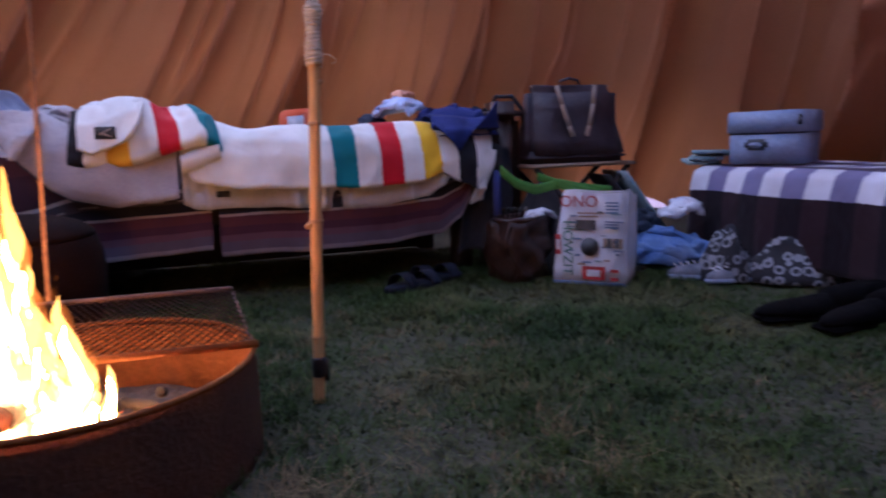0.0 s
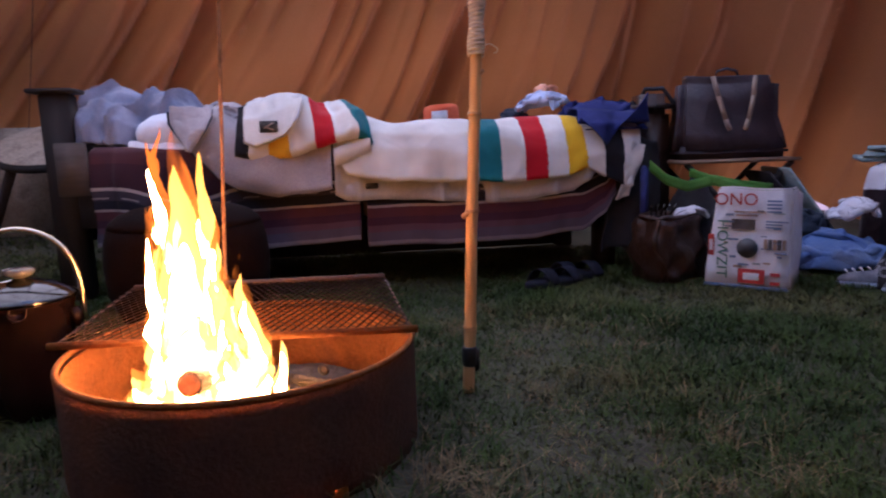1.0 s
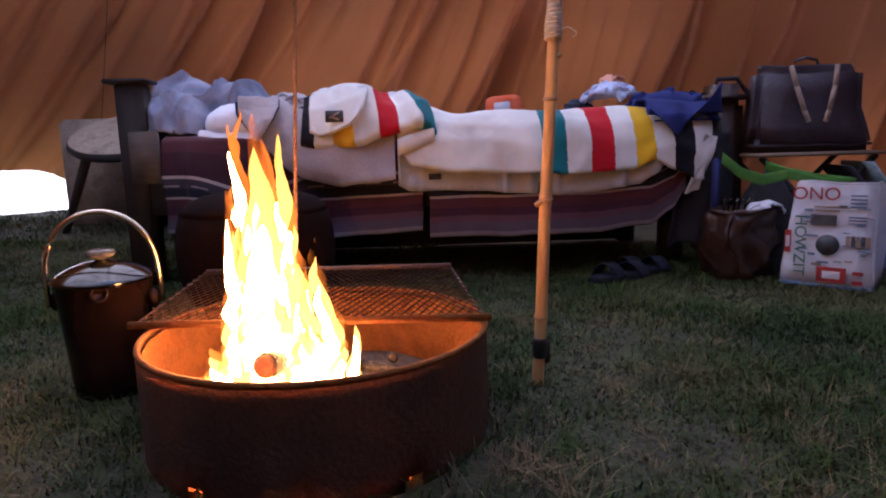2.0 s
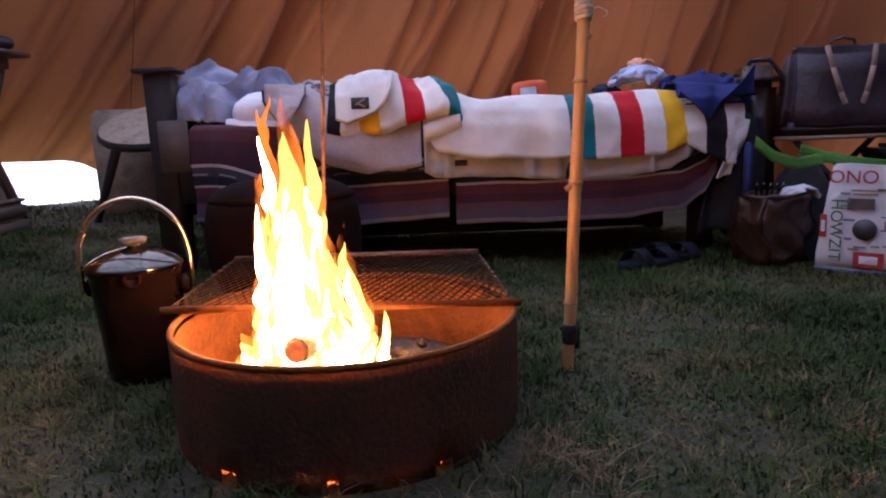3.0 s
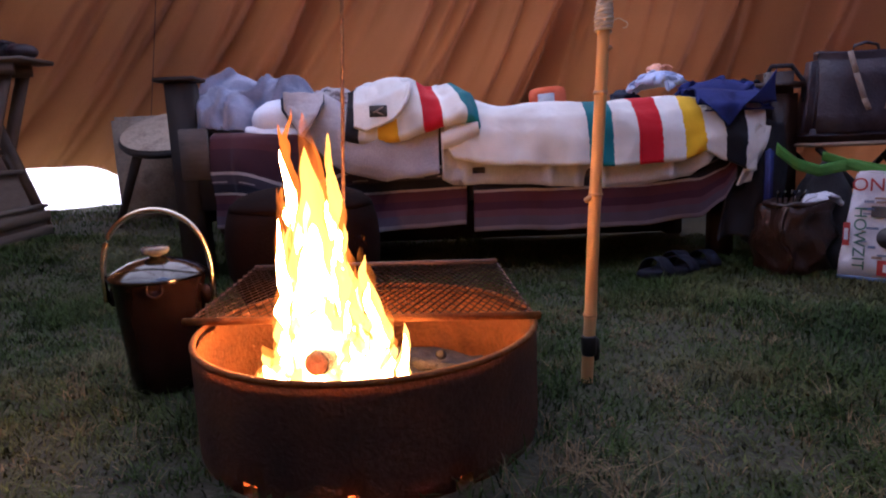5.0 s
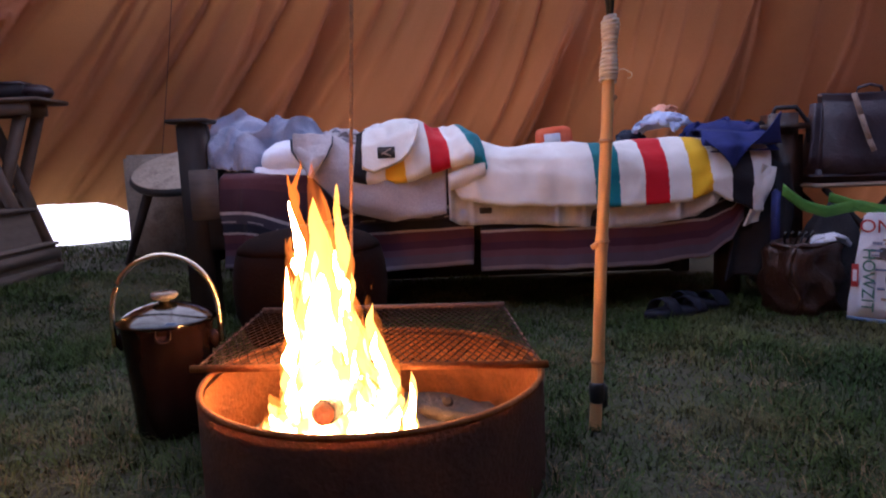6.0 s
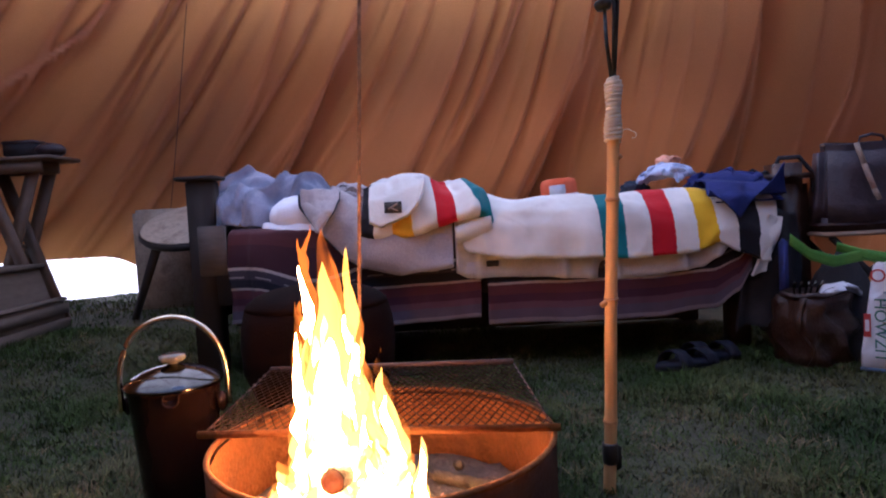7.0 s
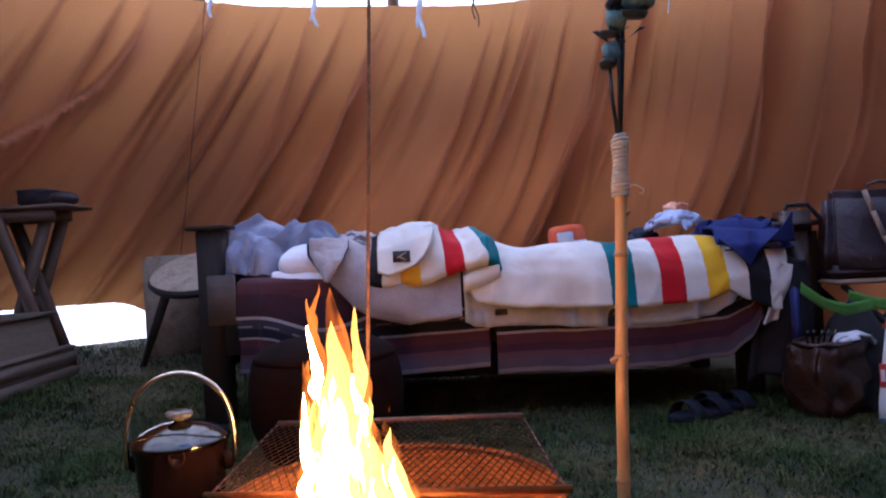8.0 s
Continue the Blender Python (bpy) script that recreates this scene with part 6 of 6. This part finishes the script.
    single("dark_trousers", crumple(0.5, 0.5, (1.90, 2.40, 0.10), (0.15, 0.13), 45, 0.5, solid=mound(1.90, 2.42, 0.0, 0.14, 0.12, 0.23), lift=0.16), M["dark_denim"], "dark trousers on the heap of clothes", "trousers")
    single("white_shirt", crumple(0.44, 0.40, (2.07, 2.31, 0.16), (0.12, 0.10), 47, 0.5, solid=mound(2.07, 2.32, 0.0, 0.12, 0.10, 0.27), lift=0.14), M["off_white"], "pale lilac shirt on the heap of jeans", "shirt")
    single("pale_sock", heap(1.78, 2.26, 0.0, 0.10, 0.03, 0.03, 2.7, 2.0, -12), M["off_white"], "pale sock lying on the grass", "sock")


def build_shoe(name, m, label, mat, scale=1.0, group="shoes on the grass"):
    s = thing(name, label, "shoe", m, group)
    bm = bmesh.new()
    bmesh.ops.create_uvsphere(bm, u_segments=28, v_segments=16, radius=1)
    for v in bm.verts:
        x, y, z = v.co
        w = 0.045 * (1 - 0.18 * y) * (1 - 0.25 * max(0, -y))
        h = 0.040 + 0.030 * smoothstep(0.2, -0.7, y)
        v.co = Vector((x * w, y * 0.135, max(-0.3, z) * h + 0.024))
    bm.transform(Matrix.Scale(scale, 4))
    part("upper", bm, mat, s)
    bm = bmesh.new()
    bmesh.ops.create_uvsphere(bm, u_segments=28, v_segments=12, radius=1)
    for v in bm.verts:
        x, y, z = v.co
        v.co = Vector((x * 0.049 * (1 - 0.15 * y), y * 0.142, 0.012 + 0.012 * max(-1, min(1, z * 2.5))))
    bm.transform(Matrix.Scale(scale, 4))
    part("sole", bm, M["box_grey"], s, "grey rubber sole")
    for k in range(4):
        y = 0.02 + 0.022 * k
        part("lace", tube([(-0.020, y, 0.062 - 0.004 * k), (0, y + 0.004, 0.068 - 0.004 * k), (0.022, y, 0.062 - 0.004 * k)], 0.003, 6), M["off_white"], s)
    return s


def build_shoes():
    first = build_shoe("trainer", pose(1.93, 2.03, 0.0, 0, 0, 62), "grey and white trainer shoe lying on the grass", M["shoe_cloth"], 0.85)
    copy_thing(first, pose(2.0, 1.93, 0.0, 0, 0, 85))
    # sandals
    s = thing("sandal", "dark blue strapped sandal on the grass by the bed", "sandal", pose(0.90, 2.33, 0.005, 0, 0, -68), "pair of sandals")
    def outline(z, k):
        return [(0.046 * k * (1 + 0.18 * math.sin(a)) * math.cos(a), 0.125 * k * math.sin(a), z) for a in (2 * math.pi * i / 28 for i in range(28))]
    bm = bmesh.new()
    rings = [[bm.verts.new(p) for p in outline(z, k)] for z, k in ((0.0, 0.94), (0.006, 1.0), (0.02, 1.0), (0.025, 0.95))]
    for a, b in zip(rings, rings[1:]):
        for j in range(28):
            bm.faces.new((a[j], a[(j + 1) % 28], b[(j + 1) % 28], b[j]))
    bm.faces.new(rings[0][::-1])
    bm.faces.new(rings[-1])
    part("sole", bm, M["sandal"], s)
    for y, h in ((0.045, 0.05), (-0.06, 0.055)):
        def strap(u, v, y=y, h=h):
            a = math.pi * u
            return Vector((-0.052 * math.cos(a), y + 0.045 * (v - 0.5) + 0.03 * u, 0.012 + h * math.sin(a)))
        part("strap", sheet(strap, 16, 2, 0.004), M["sandal"], s)
    copy_thing(s, pose(1.01, 2.43, 0.005, 0, 0, -80))


# ---- far end: second bed ----
def build_second_bed():
    b = thing("camp_cot", "low camp cot under a purple checked blanket", "cot", pose(2.565, 1.43, 0.0, 0, 0, -90))
    part("cot_frame", box(1.96, 0.66, 0.05, (0, 0, 0.24), 0.015), M["dark_wood"], b)
    for x in (-0.9, 0.9):
        for y in (-0.28, 0.28):
            part("leg", box(0.05, 0.05, 0.25, (x, y, 0.0), 0.006), M["dark_wood"], b)
    part("cot_mattress", box(1.96, 0.66, 0.09, (0, 0, 0.29), 0.03), M["black_cloth"], b)
    m = b.matrix_basis
    def cover(u, v):
        p = along(((0.34, 0.30), (0.335, 0.39), (-0.30, 0.398), (-0.352, 0.375), (-0.372, 0.30), (-0.385, 0.05)), 1 - v)
        q = Vector((-1.0 + 2.0 * u, p.x + 0.014 * fnoise(5 * u, 5 * v, 1) + 0.012 * math.sin(20 * u) * (1 - v), p.y + 0.008 * fnoise(6 * u, 6 * v, 4)))
        return m @ q
    single("checked_blanket", sheet(cover, 110, 50, 0.006), M["check_cloth"], "purple and white checked blanket over the cot", "blanket")
    # storage box on the cot
    x = thing("storage_box", "grey-blue lidded storage box standing on the checked blanket", "box", pose(2.42, 2.20, 0.404, 0, 0, -62))
    part("tub", box(0.27, 0.235, 0.12, (0, 0, 0), 0.005, None, None, 1.02), M["box_grey"], x)
    part("lid", box(0.29, 0.255, 0.085, (0, 0, 0.124), 0.005, None, None, 0.98), M["box_grey"], x)
    part("rim_shadow_gap", box(0.275, 0.24, 0.008, (0, 0, 0.118), 0.002), M["box_dark"], x)
    h = part("latch", box(0.09, 0.018, 0.045, (-0.03, -0.119, 0.055), 0.012), M["box_dark"], x, "dark oval latch")
    part("latch_clip", box(0.05, 0.010, 0.020, (-0.03, -0.132, 0.066), 0.006), M["box_grey"], h)
    part("label_strip", box(0.012, 0.008, 0.04, (0.13, -0.127, 0.15), 0.002), M["steel"], x, "bright metal strip")
    for k in range(3):
        bm = box(0.20, 0.14, 0.018, (0, 0, 0), 0.003)
        bm.transform(pose(2.30 + 0.012 * k, 2.50 - 0.03 * k, 0.402 + 0.0185 * k, 0, -2 + 6 * (k == 2), 60 - 12 * k))
        single("book", bm, M["teal_card"], "grey-teal bound book lying on the checked blanket", "book", "books on the cot")
    # heaps of black cloth printed with pale rings
    for k, (px, py, sx, sy, sz, turn) in enumerate(((2.02, 1.99, 0.11, 0.10, 0.20, -30), (2.20, 1.84, 0.18, 0.11, 0.16, -48))):
        single("patterned_cloth", heap(px, py, 0.0, sx, sy, sz, 3.1 + 2.3 * k, 3.0, turn, 0, 52, 0.2), M["ring_cloth"], "black cloth printed with pale rings, heaped on the grass", "cloth", "patterned cloths by the cot")
    # dark boots
    for k, (bx, by, tn) in enumerate(((1.83, 1.46, 80), (1.90, 1.34, 95))):
        s = thing("boot", "black leather boot lying on the grass", "boot", pose(bx, by, 0.0, 0, 0, tn), "pair of black boots")
        bm = bmesh.new()
        bmesh.ops.create_uvsphere(bm, u_segments=26, v_segments=14, radius=1)
        for v in bm.verts:
            a, c, z = v.co
            v.co = Vector((a * 0.046 * (1 - 0.15 * c), c * 0.15, max(-0.25, z) * (0.034 + 0.016 * smoothstep(0.1, -0.6, c)) + 0.026))
        part("upper", bm, M["boot_leather"], s)
        part("sole", box(0.085, 0.28, 0.016, (0, 0, 0.0), 0.007), M["boot_leather"], s)
        part("shaft", tube([(0, -0.07, 0.045), (0.0, -0.16, 0.052), (0.012, -0.25, 0.048)], [0.040, 0.044, 0.047], 16), M["boot_leather"], s)


# ---- beyond the bed's head ----
def build_left_side():
    gz = 0.11
    # three-legged round stool
    s = thing("round_stool", "three-legged stool with a round dark-edged wooden seat", "stool", pose(-1.27, 3.55, gz, 0, 0, 0))
    part("seat", lathe([(0.25, -0.044), (0.275, -0.039), (0.285, -0.022), (0.275, -0.004), (0.25, 0.0), (0.0001, 0.0)], 48), M["dark_wood"], s).matrix_basis = pose(0, 0, 0.49, 23)
    part("seat_top", lathe([(0.272, 0.0005), (0.268, 0.003), (0.0001, 0.003)], 48), M["hide"], s, "paler worn seat top").matrix_basis = pose(0, 0, 0.49, 23)
    for a, c in (((-0.12, -0.17, 0.40), (-0.33, -0.06, -0.01)), ((0.12, -0.12, 0.41), (0.28, -0.2, -0.04)), ((0.0, 0.18, 0.53), (0.0, 0.40, 0.0))):
        part("leg", tube([a, c], [0.024, 0.018], 10), M["dark_wood"], s)
    # hide-covered chest behind it
    bm = bmesh.new()
    box(0.52, 0.28, 0.59, (0, 0, 0), 0.02, None, bm)
    bm.transform(pose(-1.49, 3.96, gz - 0.01, 0, 0, 2))
    single("tall_hamper", bm, M["hide"], "pale mottled rawhide hamper behind the stool", "hamper")
    # slanted trunk
    t = thing("wooden_chest", "weathered grey wooden chest with a sloping front", "chest", pose(-1.865, 2.82, gz - 0.005, 0, 0, 6))
    bm = bmesh.new()
    sec = ((0.0, 0.14), (-0.05, 0.31), (-0.45, 0.31), (-0.45, 0.0), (0.06, 0.0), (0.06, 0.14))
    rings = [[bm.verts.new((x, y, z)) for x, z in sec] for y in (-0.62, 0.48)]
    for i in range(6):
        bm.faces.new((rings[0][i], rings[0][(i + 1) % 6], rings[1][(i + 1) % 6], rings[1][i]))
    bm.faces.new(rings[0][::-1])
    bm.faces.new(rings[1])
    bmesh.ops.recalc_face_normals(bm, faces=bm.faces[:])
    bmesh.ops.bevel(bm, geom=bm.edges[:], offset=0.006, segments=2, affect="EDGES")
    part("chest_body", bm, M["crate_wood"], t, smooth=False)
    part("lid", box(0.44, 1.14, 0.02, (-0.245, -0.07, 0.308), 0.004), M["crate_wood"], t)
    part("ledge", box(0.05, 1.13, 0.018, (0.045, -0.07, 0.138), 0.004), M["crate_wood"], t)
    part("base_board", box(0.02, 1.13, 0.05, (0.066, -0.07, 0.0), 0.004), M["crate_wood"], t)
    part("mid_board", box(0.02, 1.13, 0.05, (0.064, -0.07, 0.075), 0.004), M["crate_wood"], t)
    # folding table
    b = thing("trestle_table", "brown wooden table with crossed legs standing on grass", "table", pose(-2.16, 3.58, gz - 0.01, 0, 0, 0))
    part("tabletop", box(0.65, 0.28, 0.024, (-0.085, -0.06, 0.860), 0.005), M["table_wood"], b)
    for y in (-0.17, -0.03):
        part("apron", box(0.50, 0.028, 0.062, (-0.07, y, 0.797), 0.004), M["table_wood"], b)
        for s2 in (-1, 1):
            a, c = Vector((s2 * 0.11, y + 0.028 * s2, 0.80)), Vector((-s2 * 0.165, y + 0.028 * s2, 0.0))
            leg = box(0.062, 0.026, (c - a).length + 0.02, (0, 0, -(c - a).length / 2), 0.004)
            leg.transform(Matrix.Translation((a + c) / 2) @ pose(0, 0, 0, 0, math.degrees(math.atan2(a.x - c.x, a.z - c.z)), 0))
            part("leg", leg, M["table_wood"], b)
    part("stretcher", tube([(-0.02, -0.17, 0.42), (-0.02, -0.03, 0.42)], 0.014, 8), M["table_wood"], b)
    c = thing("camera_case", "small black box standing on the small table", "case", pose(-2.125, 3.50, gz + 0.875))
    part("case_body", box(0.17, 0.11, 0.085, (0, 0, 0), 0.012), M["black_cloth"], c)
    part("case_lid", box(0.174, 0.114, 0.02, (0, 0, 0.067), 0.006), M["leather"], c)
    bm = bmesh.new()
    bmesh.ops.create_uvsphere(bm, u_segments=28, v_segments=16, radius=1)
    for v in bm.verts:
        v.co = Vector((v.co.x * 0.075, v.co.y * 0.07, max(-0.8, v.co.z) * 0.04 + 0.032 + 0.004 * fnoise(3 * v.co.x, 3 * v.co.y, v.co.z)))
    bm.transform(pose(-1.985, 3.50, gz + 0.875))
    single("dark_bowl", bm, M["leather"], "dark rounded pouch lying on the small table", "pouch")


def check_material():
    """Checked cloth: pale and purple squares crossing dark bands."""
    m = M["check"].copy()
    m.name = "checked_cloth"
    n, l = m.node_tree.nodes, m.node_tree.links
    b = n["Principled BSDF"]
    old = b.inputs["Base Color"].links[0].from_socket
    sp = [q for q in n if q.bl_idname == "ShaderNodeSeparateXYZ"][0]
    k = n.new("ShaderNodeMath")
    k.operation = "MULTIPLY"
    k.inputs[1].default_value = 10.0
    l.new(sp.outputs[0], k.inputs[0])
    f = n.new("ShaderNodeMath")
    f.operation = "FRACT"
    l.new(k.outputs[0], f.inputs[0])
    r = ramp(n, [(0.0, (1, 1, 1)), (0.5, (0.30, 0.28, 0.44))], "CONSTANT")
    l.new(f.outputs[0], r.inputs[0])
    mx = n.new("ShaderNodeMixRGB")
    mx.blend_type = "MULTIPLY"
    mx.inputs[0].default_value = 1
    l.new(old, mx.inputs[1])
    l.new(r.outputs[0], mx.inputs[2])
    l.new(mx.outputs[0], b.inputs["Base Color"])
    return m


def ring_material():
    """Black cloth printed with pale, uneven rings."""
    m = M["black_cloth"].copy()
    m.name = "ring_printed_cloth"
    n, l = m.node_tree.nodes, m.node_tree.links
    b = n["Principled BSDF"]
    old = b.inputs["Base Color"].links[0].from_socket
    tc = [q for q in n if q.bl_idname == "ShaderNodeTexCoord"][0]
    vo = n.new("ShaderNodeTexVoronoi")
    vo.inputs["Scale"].default_value = 25
    vo.inputs["Randomness"].default_value = 0.7
    l.new(tc.outputs["Object"], vo.inputs["Vector"])
    r = ramp(n, [(0.0, (0, 0, 0)), (0.27, (1, 1, 1)), (0.47, (0, 0, 0))], "CONSTANT")
    l.new(vo.outputs["Distance"], r.inputs[0])
    mx = n.new("ShaderNodeMixRGB")
    l.new(r.outputs[0], mx.inputs[0])
    l.new(old, mx.inputs[1])
    mx.inputs[2].default_value = (0.22, 0.225, 0.25, 1)
    l.new(mx.outputs[0], b.inputs["Base Color"])
    return m


M["ring_cloth"] = ring_material()
M["check_cloth"] = check_material()
build_ground()
build_tent()
build_ties()
build_fire_ring()
build_logs()
build_flames()
build_grate()
build_coffee_pot()
build_cauldron()
build_stake()
build_rope()
build_bed()
build_bedding()
build_bag_stool()
build_sacks()
build_shoes()
build_second_bed()
build_left_side()
blades("grass", 200000, 3, (-2.2, 2.6, 0.45, 3.2), 0.012, 0.042, 0.0034, M["grass"], 2.4, "short trampled green grass with bare patches")
blades("grass_tufts", 40000, 14, (-2.0, 2.4, 0.45, 2.9), 0.02, 0.058, 0.0030, M["grass"], 1.9, "longer green grass standing in tufts", 1500)
blades("far_grass", 14000, 8, (-3.6, 0.3, 3.0, 5.2), 0.02, 0.05, 0.006, M["grass"], 1.0, "longer grass along the tent's edge")
blades("dry_grass", 17000, 6, (-2.0, 2.4, 0.45, 3.0), 0.014, 0.046, 0.0022, M["straw"], 2.6, "pale dry grass lying in flattened tufts", 2600, 1.1)
